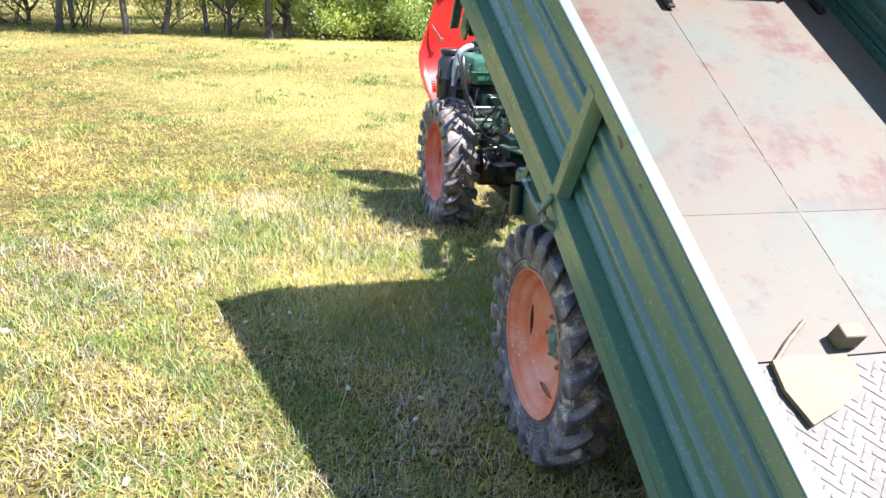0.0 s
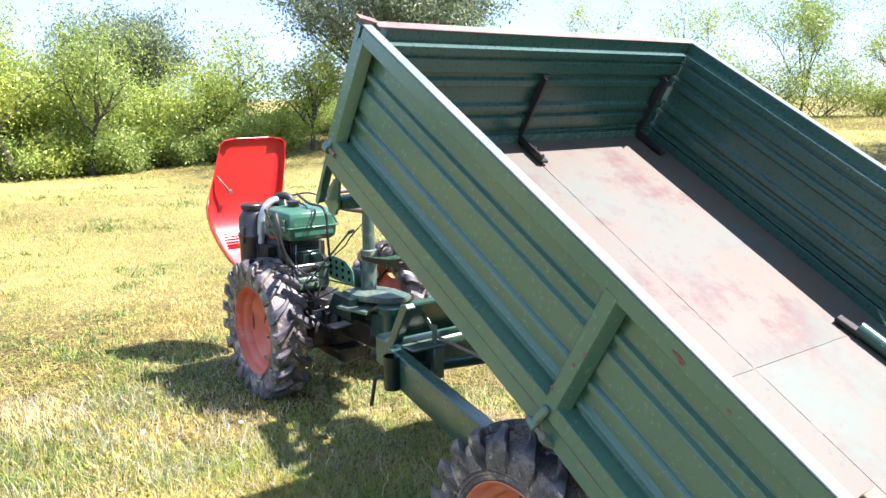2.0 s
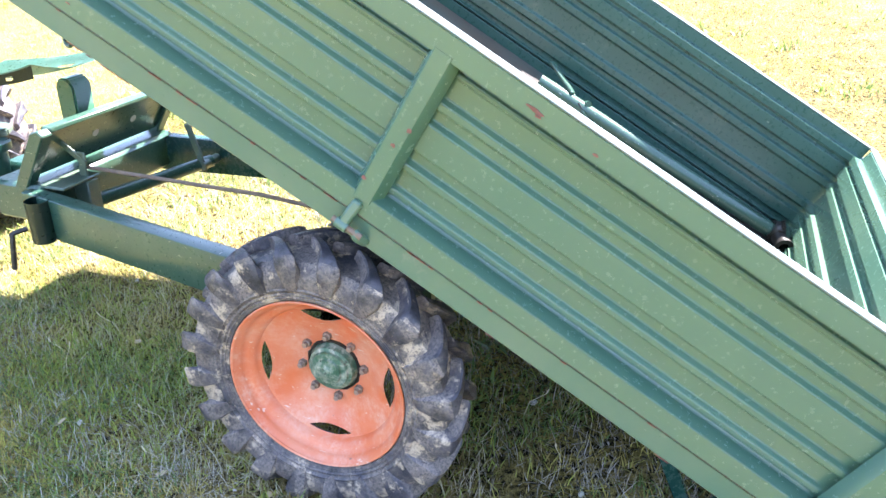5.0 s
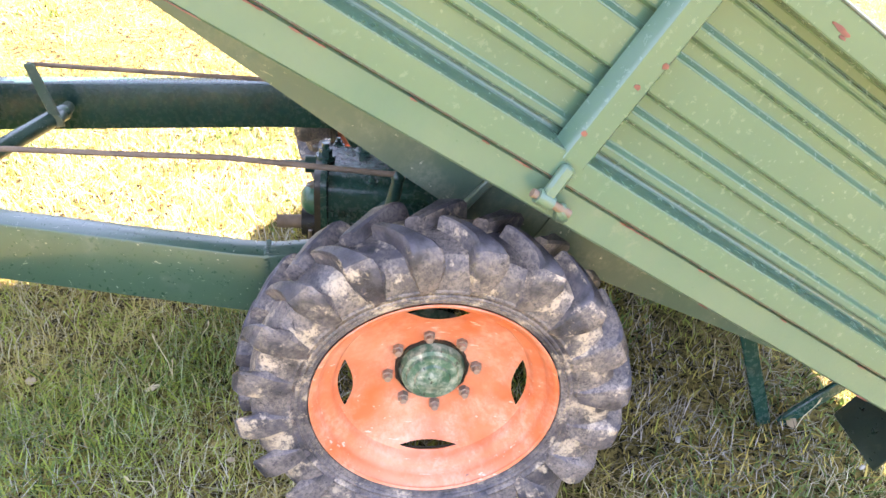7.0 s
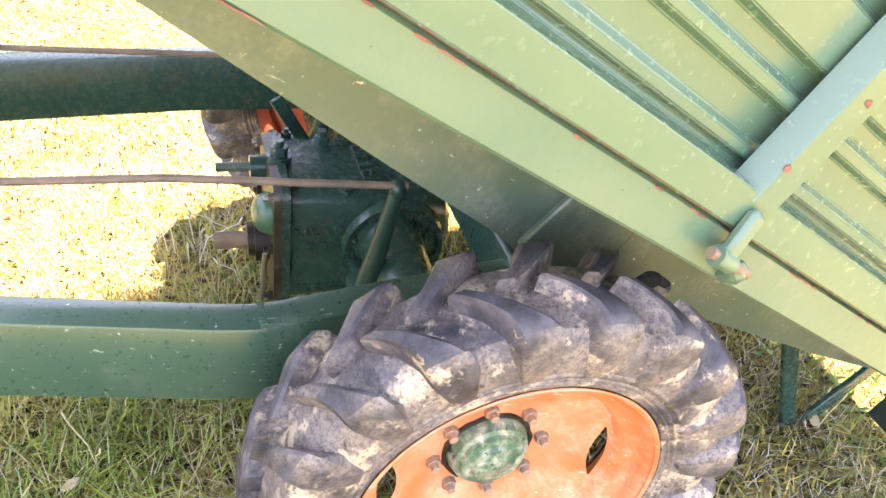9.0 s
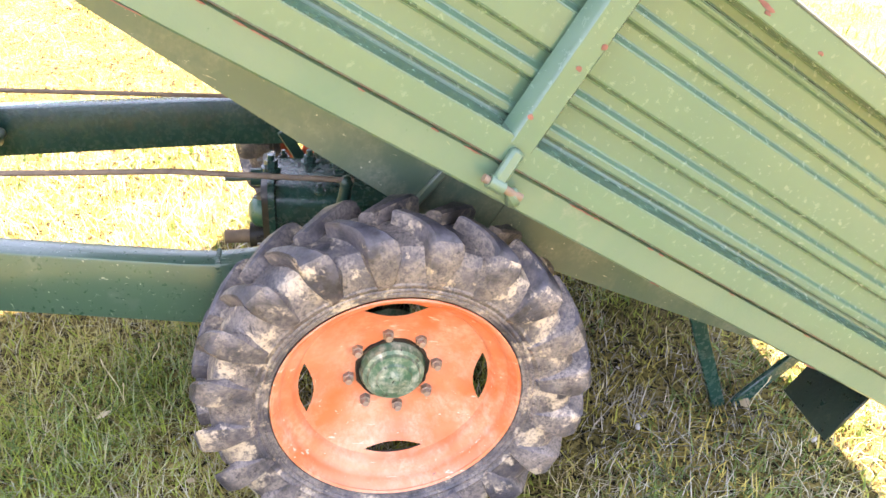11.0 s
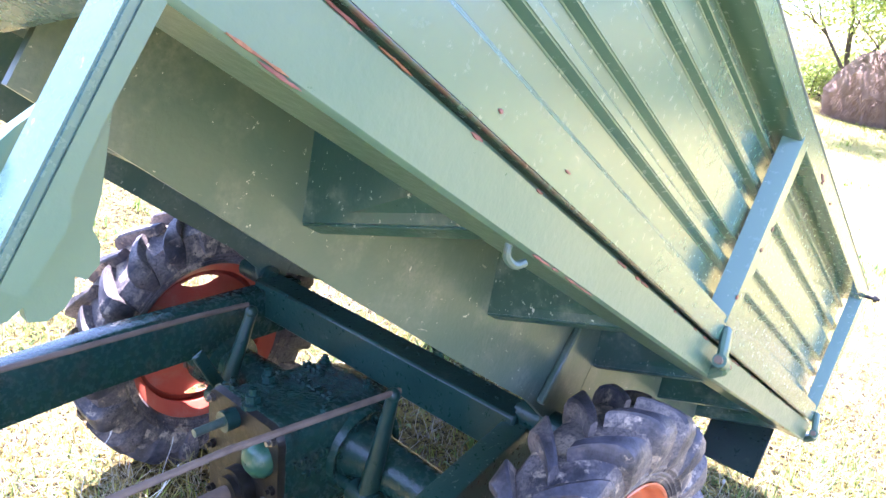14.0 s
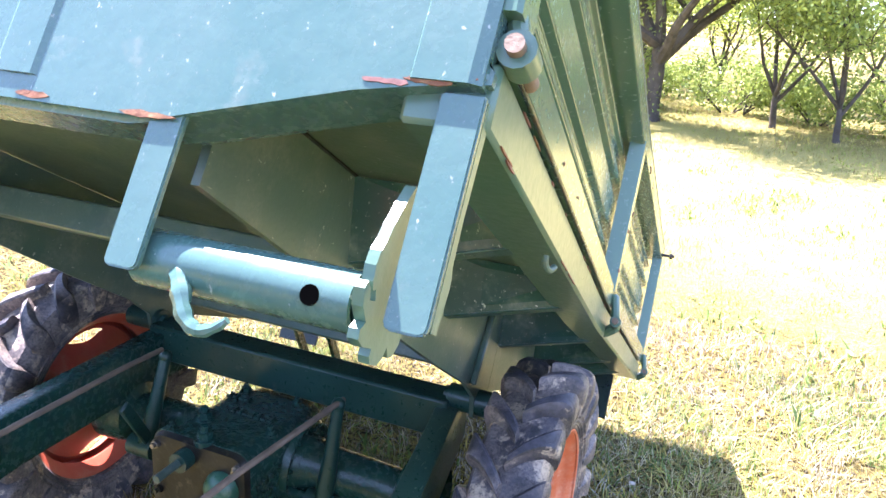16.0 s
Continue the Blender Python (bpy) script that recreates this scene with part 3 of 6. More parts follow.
# upright socket with its pin handle
bm = B()
m = pose(1.268, 3.37, 0.485, 0, 90, 0)
lathe(bm, [(-0.065, 0.034), (0.065, 0.034), (0.065, 0.027), (-0.02, 0.027)], 24, m)
tp("pin_socket", bm, M_CASTSHADE)
bm = B()
pipe(bm, curve([(1.30, 3.47, 0.43), (1.27, 3.50, 0.42), (1.262, 3.50, 0.40), (1.245, 3.50, 0.31)], 4), 0.008)
tp("pin_handle", bm, M_OILY)
# cross tube, brake shaft with its levers, rods
bm = B()
rod(bm, (1.345, 3.42, 0.46), (1.895, 3.21, 0.49), 0.022, 20)
tp("cross_tube", bm, M_GREEN)
bm = B()
bar(bm, (1.845, 3.205, 0.47), (1.832, 3.245, 0.640), 0.026, 0.008, (1, 0, 0))
rod(bm, (1.835, 3.21, 0.49), (1.93, 3.21, 0.49), 0.016, 14)
tp("brake_lever", bm, M_UNDER)
bm = B()
bar(bm, (1.46, 3.37, 0.54), (1.46, 3.36, 0.64), 0.03, 0.008, (1, 0, 0))
bar(bm, (1.44, 3.45, 0.70), (1.46, 3.35, 0.60), 0.022, 0.008, (1, 0, 0))
block(bm, (1.44, 3.34, 0.42), (1.49, 3.40, 0.55), 0.004)
tp("brake_lever", bm, M_UNDER)
bm = B()
pipe(bm, [(1.838, 3.25, 0.636), (1.866, 2.90, 0.615), (1.900, 2.50, 0.592), (1.907, 2.37, 0.582)], 0.006, 8)
tp("brake_rod", bm, M_RUSTY, "thin rusty brake rod")
bm = B()
pipe(bm, [(1.475, 3.36, 0.585), (1.462, 2.95, 0.585), (1.452, 2.72, 0.588), (1.435, 2.345, 0.566)], 0.0065, 8)
tp("brake_rod", bm, M_RUSTY, "thin rusty brake rod")
for x, low in ((1.438, (2.400, 0.330)), (1.907, (2.430, 0.350))):
    bm = B()
    pipe(bm, [(x + 0.012, low[0], low[1]), (x + 0.006, low[0] * 0.6 + 0.4 * 2.36, low[1] * 0.6 + 0.4 * 0.56), (x, 2.36, 0.558)], [0.023, 0.018, 0.013], 14)
    bmesh.ops.create_uvsphere(bm, u_segments=14, v_segments=8, radius=0.016, matrix=Matrix.Translation((x, 2.36, 0.560)))
    rod(bm, (x - 0.018, low[0], low[1]), (x + 0.05, low[0], low[1]), 0.026, 16)
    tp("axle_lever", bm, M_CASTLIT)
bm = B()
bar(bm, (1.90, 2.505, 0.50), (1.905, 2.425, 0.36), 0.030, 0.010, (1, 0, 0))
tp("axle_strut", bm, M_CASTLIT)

# driven axle: rounded cast gear housing with its tubes, cover and fittings
def loft(bm, sections):
    """Rounded sections (y, x0, x1, z0, z1, corner) joined along y."""
    rings = []
    for y, x0, x1, z0, z1, c in sections:
        ring = []
        for cx, cz, a0 in ((x1 - c, z1 - c, 0), (x0 + c, z1 - c, 90), (x0 + c, z0 + c, 180), (x1 - c, z0 + c, 270)):
            for k in range(5):
                a = radians(a0 + k * 22.5)
                ring.append(bm.verts.new((cx + c * math.cos(a), y, cz + c * math.sin(a))))
        rings.append(ring)
    for p, q in zip(rings, rings[1:]):
        for k in range(20):
            bm.faces.new((p[k], p[(k + 1) % 20], q[(k + 1) % 20], q[k]))
    bm.faces.new(rings[0])
    bm.faces.new(rings[-1][::-1])


bm = B()
loft(bm, ((2.534, 1.540, 1.790, 0.226, 0.500, 0.034), (2.520, 1.540, 1.790, 0.226, 0.500, 0.034), (2.516, 1.548, 1.782, 0.236, 0.488, 0.040), (2.44, 1.547, 1.783, 0.238, 0.480, 0.036), (2.30, 1.548, 1.782, 0.245, 0.474, 0.036), (2.22, 1.560, 1.770, 0.265, 0.455, 0.045), (2.195, 1.60, 1.73, 0.30, 0.42, 0.05)))
gear = tp("gear_housing", bm, M_GEAR, "dark green cast axle gear housing")
bm = B()
loft(bm, ((2.549, 1.546, 1.784, 0.232, 0.494, 0.034), (2.534, 1.542, 1.788, 0.228, 0.498, 0.034)))
tp("front_cover", bm, M_OILY, "oily black front cover", parent=gear)
bm = B()
lathe(bm, [(-0.002, 0.060), (-0.006, 0.072), (-0.004, 0.084), (-0.012, 0.088), (-0.014, 0.096), (-0.006, 0.100), (0.014, 0.104)], 36, pose(1.545, 2.325, 0.362))
tp("axle_flange", bm, M_GEAR, parent=gear)
for k in range(8):
    a = k * math.tau / 8 + 0.3
    bm = B()
    hexbolt(bm, (1.541, 2.325 + 0.079 * math.cos(a), 0.362 + 0.079 * math.sin(a)), (-1, 0, 0), 0.008, 0.007)
    tp("housing_bolt", bm, M_GEAR, parent=gear)
for (x, y, z, r) in ((1.660, 2.527, 0.500, 0.019), (1.770, 2.50, 0.476, 0.012), (1.736, 2.435, 0.479, 0.018), (1.575, 2.415, 0.474, 0.012), (1.60, 2.27, 0.464, 0.013), (1.745, 2.27, 0.464, 0.013)):
    bm = B()
    rod(bm, (x, y, z - 0.008), (x, y, z + 0.004), r * 1.25, 16)
    hexbolt(bm, (x, y, z + 0.003), (0, 0, 1), r * 0.85, r * 0.9)
    tp("housing_bolt", bm, M_GEAR, parent=gear)
for (x, z) in ((1.562, 0.25), (1.562, 0.36), (1.562, 0.472), (1.768, 0.25), (1.768, 0.36), (1.768, 0.472)):
    bm = B()
    hexbolt(bm, (x, 2.548, z), (0, 1, 0), 0.010, 0.010)
    tp("housing_bolt", bm, M_STEEL if z > 0.46 else M_OILY, parent=gear)
# fittings on the front: domed cap, shaft in its seal, small shift rod in a sleeve
bm = B()
lathe(bm, [(0.0, 0.040), (0.012, 0.040), (0.026, 0.034), (0.036, 0.020), (0.039, 0.002)], 20, pose(1.60, 2.545, 0.415, 0, 0, 90))
tp("domed_cap", bm, M_MINT, "light green domed cap", parent=gear)
bm = B()
rod(bm, (1.66, 2.546, 0.315), (1.66, 2.575, 0.315), 0.046, 20)
rod(bm, (1.66, 2.575, 0.315), (1.66, 2.588, 0.315), 0.034, 20)
tp("shaft_seal", bm, M_OILY, parent=gear)
bm = B()
rod(bm, (1.66, 2.585, 0.315), (1.66, 2.650, 0.315), 0.017, 12)
tp("input_shaft", bm, M_RUSTY, "rusty splined shaft", parent=gear)
bm = B()
rod(bm, (1.69, 2.545, 0.462), (1.69, 2.578, 0.462), 0.022, 18)
tp("rod_sleeve", bm, M_CASTLIT, parent=gear)
bm = B()
rod(bm, (1.69, 2.575, 0.462), (1.69, 2.640, 0.462), 0.009, 12)
tp("shift_rod", bm, M_GREY, parent=gear)
bm = B()
pipe(bm, [(1.575, 2.562, 0.34), (1.573, 2.566, 0.27), (1.572, 2.568, 0.232)], [0.005, 0.006, 0.004], 8)
tp("drain_pin", bm, M_STEEL, parent=gear)
# raised cast marks: rows of short bars on top and side, unreadable
for y, x0, n, wide in ((2.487, 1.622, 6, 0.009), (2.462, 1.622, 7, 0.009), (2.40, 1.735, 2, 0.008), (2.368, 1.600, 8, 0.011), (2.315, 1.70, 4, 0.009)):
    bm = B()
    for k in range(n):
        x = x0 + k * 0.0165
        if k % 3 != 1:
            block(bm, (x, y - wide, 0.472), (x + 0.004, y + wide, 0.4815), 0.001)
        block(bm, (x, y + wide - 0.004, 0.472), (x + 0.012, y + wide, 0.4815), 0.001)
        if k % 2:
            block(bm, (x, y - wide, 0.472), (x + 0.012, y - wide + 0.004, 0.4815), 0.001)
    tp("cast_mark", bm, M_GEAR, parent=gear)["kind"] = "stuff"
for z, y0, n in ((0.405, 2.410, 8), (0.372, 2.440, 4), (0.275, 2.42, 7)):
    bm = B()
    for k in range(n):
        y = y0 + k * 0.0135
        block(bm, (1.542, y, z - 0.008), (1.549, y + 0.003, z + 0.008), 0.0008)
        block(bm, (1.542, y, z + (0.005 if k % 2 else -0.008)), (1.549, y + 0.009, z + (0.008 if k % 2 else -0.005)), 0.0008)
    tp("cast_mark", bm, M_GEAR, parent=gear)["kind"] = "stuff"
for sx in (-1, 1):
    bm = B()
    c = 1.655
    pr = [(c + sx * 0.11, 0.075), (c + sx * 0.16, 0.058), (c + sx * 0.36, 0.050), (c + sx * 0.37, 0.075), (c + sx * 0.42, 0.085), (c + sx * 0.45, 0.085)]
    lathe(bm, pr, 28, Matrix.Translation((0, 2.33, 0.365)))
    tp("axle_tube", bm, M_GEAR)
bm = B()
rod(bm, (1.45, 2.40, 0.33), (1.545, 2.40, 0.33), 0.014, 12)
tp("brake_shaft", bm, M_GEAR)
# rear crossbeam with the tipping hinges
bm = B()
block(bm, (1.235, 2.16, 0.462), (2.075, 2.235, 0.558), 0.006)
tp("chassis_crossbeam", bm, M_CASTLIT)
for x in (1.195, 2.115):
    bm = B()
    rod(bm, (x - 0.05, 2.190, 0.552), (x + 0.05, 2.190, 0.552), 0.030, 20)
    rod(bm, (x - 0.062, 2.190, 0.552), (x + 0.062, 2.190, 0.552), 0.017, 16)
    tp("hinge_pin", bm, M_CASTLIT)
# rear prop legs under the box
for a, b in (((1.24, 1.46, 0.02), (1.24, 1.62, 0.385)), ((1.24, 1.42, 0.02), (1.27, 1.22, 0.185)), ((2.04, 1.46, 0.02), (2.04, 1.62, 0.385)), ((1.91, 1.46, 0.02), (1.91, 1.62, 0.385))):
    bm = B()
    bar(bm, a, b, 0.036, 0.014, (1, 0, 0))
    tp("rear_stay", bm, M_GEAR)

# ---- load box, in its own slope ----
SLOPE = 29.9
load = new("load_box")
load.parent = trailer
BOX_AT = Vector((1.633, 2.198, 0.8095))
load.matrix_basis = Matrix.Translation(BOX_AT - O) @ pose(0, 0, 0, SLOPE, 0, 0)
load["label"] = "raised dark green tipping box with corrugated sides"
HW, SF, SR = 0.6975, 1.068, -1.105
SPLAYED = {"side_sheet", "side_post", "top_rail", "bed_rail", "hinge_tongue", "hinge_eye", "hinge_pin", "hinge_lug", "primer_chip", "rope_hook", "sheet_lip"}


def splay(bm):
    """The near side bulges outwards towards the front, most along its foot."""
    for cut in (0.03, 0.36, 0.70):
        bmesh.ops.bisect_plane(bm, geom=bm.verts[:] + bm.edges[:] + bm.faces[:], plane_co=(0, cut, 0), plane_no=(0, 1, 0))
    for v in bm.verts:
        if v.co.x < -0.6 and v.co.y > 0.03:
            v.co.x -= 0.033 * (v.co.y - 0.03) * max(0.0, 1 - max(0.0, v.co.z) / 0.75)


def lp(name, bm, material, label="", smooth=True, parent=None):
    if name in SPLAYED:
        splay(bm)
    return part(name, bm, material, parent or load, label, smooth)


PROFILE = [(0.034, 0.0), (0.077, 0.0), (0.081, 0.045), (0.0875, 0.048), (0.0925, 0.037), (0.104, 0.037), (0.111, 0.048), (0.146, 0.048), (0.1525, 0.035), (0.165, 0.035), (0.173, 0.048),
           (0.192, 0.048), (0.1985, 0.035), (0.257, 0.035), (0.265, 0.048), (0.2845, 0.048), (0.291, 0.035), (0.305, 0.035), (0.313, 0.048), (0.353, 0.048), (0.358, 0.038), (0.365, 0.038),
           (0.369, 0.048), (0.384, 0.048), (0.387, 0.0), (0.430, 0.0)]


def corrugated(bm, along, lo, hi, face, sign):
    """A pressed side sheet with its folded rails: along 1 runs lengthwise (face is x), along 0 crosswise (face is s). sign: the way in from the face."""
    outer = [(h, d) for h, d in PROFILE]
    inner = [(0.430, 0.029), (0.396, 0.030), (0.392, 0.053)] + [(h, d + 0.005) for h, d in reversed(PROFILE[1:-2])] + [(0.077, 0.053), (0.034, 0.053)]
    loop = [(face + sign * d, h) for h, d in outer] + [(face + sign * d, h) for h, d in inner]
    if along == 1:
        prism(bm, loop, 1, lo, hi)
    else:
        prism(bm, loop, 0, lo, hi)


# side sheets: two per side between three posts
for sx in (-1, 1):
    for lo, hi in ((SR + 0.030, SF - 0.030),):
        bm = B()
        corrugated(bm, 1, lo, hi, sx * (HW + 0.015), -sx)
        bmesh.ops.bevel(bm, geom=[e for e in bm.edges if abs(e.verts[0].co.y - e.verts[1].co.y) > 0.5], offset=0.0016, segments=3, affect="EDGES")
        lp("side_sheet", bm, M_PANEL if sx < 0 else M_DARKTEAL)
    for s0, s1 in ((-0.048, -0.008), (SF - 0.052, SF - 0.002), (SR + 0.004, SR + 0.056)):
        bm = B()
        xo, xi = sx * (HW + 0.0165), sx * (HW - 0.014)
        prism(bm, [(xi, s0 - 0.012 if s0 > SR + 0.01 else s0), (xo - sx * 0.004, s0 - 0.001), (xo, s0 + 0.003), (xo, s1 - 0.003), (xo - sx * 0.004, s1 + 0.001), (xi, s1 + 0.012 if s1 < SF - 0.01 else s1)], 2, 0.066, 0.396)
        lp("side_post", bm, M_PANEL if sx < 0 else M_DARKTEAL)
    # paler upper edge of the rail
    bm = B()
    x0, x1 = sorted((sx * (HW + 0.016), sx * (HW - 0.014)))
    block(bm, (x0, SR, 0.4305), (x1, SF, 0.4350), 0.0015)
    lp("top_rail", bm, M_RAILTOP, "rail edge paler than the sheet below")
    bm = B()
    rod(bm, (sx * (HW + 0.0125), SR + 0.03, 0.0340), (sx * (HW + 0.0125), SF - 0.03, 0.0340), 0.0026, 10)
    lp("sheet_lip", bm, M_LIP, "folded lower edge worn to bare brown metal")
    # bed rail under the hinge line
    bm = B()
    x0, x1 = sorted((sx * (HW + 0.008), sx * (HW - 0.065)))
    block(bm, (x0, SR, -0.024), (x1, SF - 0.012, 0.0305), 0.004)
    lp("bed_rail", bm, M_RAILP)
    # hinges: a tongue down from each post, turning on a pin along the box
    for s in (SF - 0.024, -0.022, SR + 0.032):
        bm = B()
        xo = sx * (HW + (0.031 if s < 0.5 else 0.016))
        up = 0.0 if s < 0.5 else 0.036
        bar(bm, (xo - sx * 0.013, s - 0.004, 0.062 + up), (xo, s, 0.004 + up), 0.022, 0.016, (1, 0, 0), 0.005)
        lp("hinge_tongue", bm, M_RAILP)
        bm = B()
        rod(bm, (xo, s - 0.012, 0.005 + up), (xo, s + 0.014, 0.005 + up), 0.0115 + up * 0.12, 14)
        lp("hinge_eye", bm, M_RAILP)
        bm = B()
        rod(bm, (xo, s - 0.045, 0.005 + up), (xo, s + 0.023, 0.005 + up), 0.0065 + up * 0.04, 14)
        lp("hinge_pin", bm, M_RUSTY)
        if s > 0.5:
            continue
        bm = B()
        pipe(bm, curve([(sx * (HW + 0.004), s - 0.050, -0.012), (sx * (HW + 0.012), s - 0.046, -0.010 + up * 0.4), (xo - sx * 0.004, s - 0.036, 0.000 + up), (xo - sx * 0.006, s - 0.026, 0.008 + up)], 4), [0.011, 0.0115, 0.012, 0.012, 0.012, 0.012, 0.012, 0.012, 0.0115, 0.011, 0.010, 0.009, 0.007], 8)
        lp("hinge_lug", bm, M_RAILP, "welded lug with bare weld rust")
# bolt through the rear end of the near top rail
bm = B()
rod(bm, (-HW - 0.012, SR + 0.026, 0.408), (-HW - 0.052, SR + 0.022, 0.410), 0.0055, 10)
rod(bm, (-HW - 0.036, SR + 0.024, 0.409), (-HW - 0.046, SR + 0.023, 0.4095), 0.010, 6)
lp("rail_bolt", bm, M_OILY)
# front wall and tail wall
bm = B()
corrugated(bm, 0, -HW + 0.045, HW - 0.045, SF - 0.004, -1)
lp("front_sheet", bm, M_DARKTEAL, smooth=False)
bm = B()
corrugated(bm, 0, -HW + 0.045, HW - 0.045, SR + 0.006, 1)
lp("tail_sheet", bm, M_PANEL, smooth=False)
for s0, s1, paint in ((SF - 0.034, SF + 0.004, M_PINK), (SR - 0.002, SR + 0.030, M_RAILTOP)):
    bm = B()
    block(bm, (-HW + 0.016, s0, 0.4305), (HW - 0.016, s1, 0.4350), 0.0015)
    lp("end_rail", bm, paint, "rail edge worn to pink primer" if paint is M_PINK else "rail edge paler than the sheet below")
# bent tip where the front rail runs past the corner
bm = B()
prism(bm, [(-HW - 0.014, 0.430), (-HW - 0.036, 0.444), (-HW - 0.040, 0.452), (-HW - 0.026, 0.450), (-HW + 0.020, 0.440)], 1, SF - 0.022, SF + 0.006)
lp("rail_tip", bm, M_PINK, "bent end of the front rail", smooth=False)
# chips of bared primer on the left face, in thin flakes
def flake(name, material, plane, at, a, b, ln, wd, seed):
    """An irregular flake lying on a face: plane 0 faces x, plane 1 faces s."""
    rng = random.Random(seed)
    bm = B()
    n = 19
    poly = []
    for k in range(n):
        q = k * math.tau / n
        f = rng.uniform(0.35, 1.0)
        poly.append((a + 0.42 * ln * math.cos(q) * (0.75 + 0.25 * f), b + 0.30 * wd * math.sin(q) * rng.uniform(0.4, 1.2)))
    prism(bm, poly, plane, at - 0.0008, at + 0.0008)
    lp(name, bm, material, smooth=False)


HINGE_CHIPS = ((0.79, 0.018), (0.674, 0.012), (0.444, 0.034), (0.384, 0.020), (0.357, 0.030), (0.212, 0.012), (0.094, 0.014), (0.029, 0.034), (-0.161, 0.018), (-0.180, 0.042), (-0.208, 0.014), (-0.324, 0.014), (-0.348, 0.012), (-0.518, 0.016), (-0.72, 0.02))
for k, (c, ln) in enumerate(HINGE_CHIPS):
    flake("primer_chip", M_CHIP, 0, -HW - 0.0084, c, 0.0265, ln * 1.25, 0.0055, k)
for k, (c, ln) in enumerate(((0.977, 0.05), (0.62, 0.06), (0.587, 0.02), (0.545, 0.05), (0.507, 0.06), (-0.377, 0.03), (-0.78, 0.05))):
    flake("primer_chip", M_CHIP, 0, -HW - 0.0084, c, -0.0225, ln * 0.9, 0.004, 30 + k)
for k, (c, h, ln, wd) in enumerate(((0.784, 0.052, 0.008, 0.006), (0.653, 0.056, 0.014, 0.004), (-0.208, 0.405, 0.045, 0.016), (-0.218, 0.398, 0.016, 0.010), (-0.332, 0.400, 0.014, 0.009))):
    flake("primer_chip", M_CHIP, 0, -HW - 0.0154, c, h, ln, wd, 50 + k)
for k, (c, h) in enumerate(((-0.043, 0.242), (-0.030, 0.200), (-0.012, 0.110))):
    flake("primer_chip", M_CHIP, 0, -HW - 0.0169, c, h, 0.012, 0.016, 60 + k)
for k, (c, h, ln, wd) in enumerate(((-0.322, -0.048, 0.05, 0.012), (-0.265, -0.050, 0.05, 0.012), (-0.452, -0.052, 0.075, 0.010), (-0.655, 0.000, 0.050, 0.012), (-0.690, 0.004, 0.05, 0.012), (-0.716, 0.008, 0.03, 0.010))):
    flake("rust_patch", M_RUST if k != 3 else M_CHIP, 1, SF + 0.0022, c, h, ln, wd, 70 + k)
for k, (c, h, ln, wd) in enumerate(((0.995, -0.020, 0.06, 0.004), (0.955, 0.0285, 0.045, 0.004), (0.90, 0.0285, 0.05, 0.003))):
    flake("primer_chip", M_CHIP if k % 2 else M_RUST, 0, -HW - 0.0084, c, h, ln, wd, 90 + k)

# wall stays, black angle irons
for x in (-0.60, -0.019, 0.592):
    bm = B()
    bar(bm, (x, SF - 0.050, 0.075), (x, SF - 0.062, 0.310), 0.030, 0.012, (0, 1, 0), 0.002)
    bar(bm, (x - 0.013, SF - 0.060, 0.075), (x - 0.013, SF - 0.074, 0.305), 0.005, 0.022, (0, 1, 0), 0.001)
    bar(bm, (x, SF - 0.055, 0.060), (x, SF - 0.205, 0.060), 0.030, 0.010, (0, 0, 1), 0.002)
    bar(bm, (x - 0.013, SF - 0.055, 0.070), (x - 0.013, SF - 0.200, 0.068), 0.005, 0.022, (0, 0, 1), 0.001)
    for k in range(3):
        hexbolt(bm, (x + 0.004, SF - 0.09 - 0.045 * k, 0.065), (0, 0, 1), 0.007, 0.006)
    for k in range(3):
        hexbolt(bm, (x - 0.018, SF - 0.055, 0.12 + 0.075 * k), (-1, 0, 0), 0.006, 0.005)
    lp("wall_stay", bm, M_BLACK, "black angle-iron stay")
# bed: bearers, sheets with open seams, tread plate at the tail
bm = B()
block(bm, (-HW + 0.062, SR + 0.03, 0.028), (HW - 0.062, SF - 0.03, 0.0342), 0.001)
lp("bed_plate", bm, M_UNDER)
for x0, x1 in ((-HW + 0.042, -0.0246), (-0.0230, HW - 0.042)):
    for s0, s1 in ((-0.0958, SF - 0.045), (-0.5395, -0.0964)):
        bm = B()
        block(bm, (x0, s0, 0.035), (x1, s1, 0.046), 0.0006)
        lp("bed_sheet", bm, M_FLOOR, "pale bed sheet worn to pink and rust red")
bm = B()
for k, c in enumerate((0.62, 0.43, 0.27, 0.10, -0.02, -0.115, -0.30)):
    block(bm, (-0.0265, c - 0.018, 0.036), (-0.0210, c + 0.018 + 0.006 * (k % 3), 0.0466), 0.001)
lp("tack_welds", bm, M_FLOOR)["kind"] = "stuff"
bm = B()
block(bm, (-HW + 0.042, SR + 0.045, 0.035), (HW - 0.042, -0.5405, 0.042), 0.0015)
tread = lp("tread_plate", bm, M_TREAD, "grey steel tread plate")
bm = B()
i = 0
s = SR + 0.06
while s < -0.565:
    x = -HW + 0.06 + (0.018 if i % 2 else 0)
    while x < 0.35:
        ang = 45 if (round((x + 1) / 0.036) + i) % 2 else -45
        block(bm, (-0.0125, -0.0035, 0), (0.0125, 0.0035, 0.0022), 0.0, pose(x, s, 0.0415, 0, 0, ang))
        x += 0.036
    s += 0.019
    i += 1
ob = lp("tread_pattern", bm, M_TREAD, parent=tread, smooth=False)
ob["kind"] = "stuff"
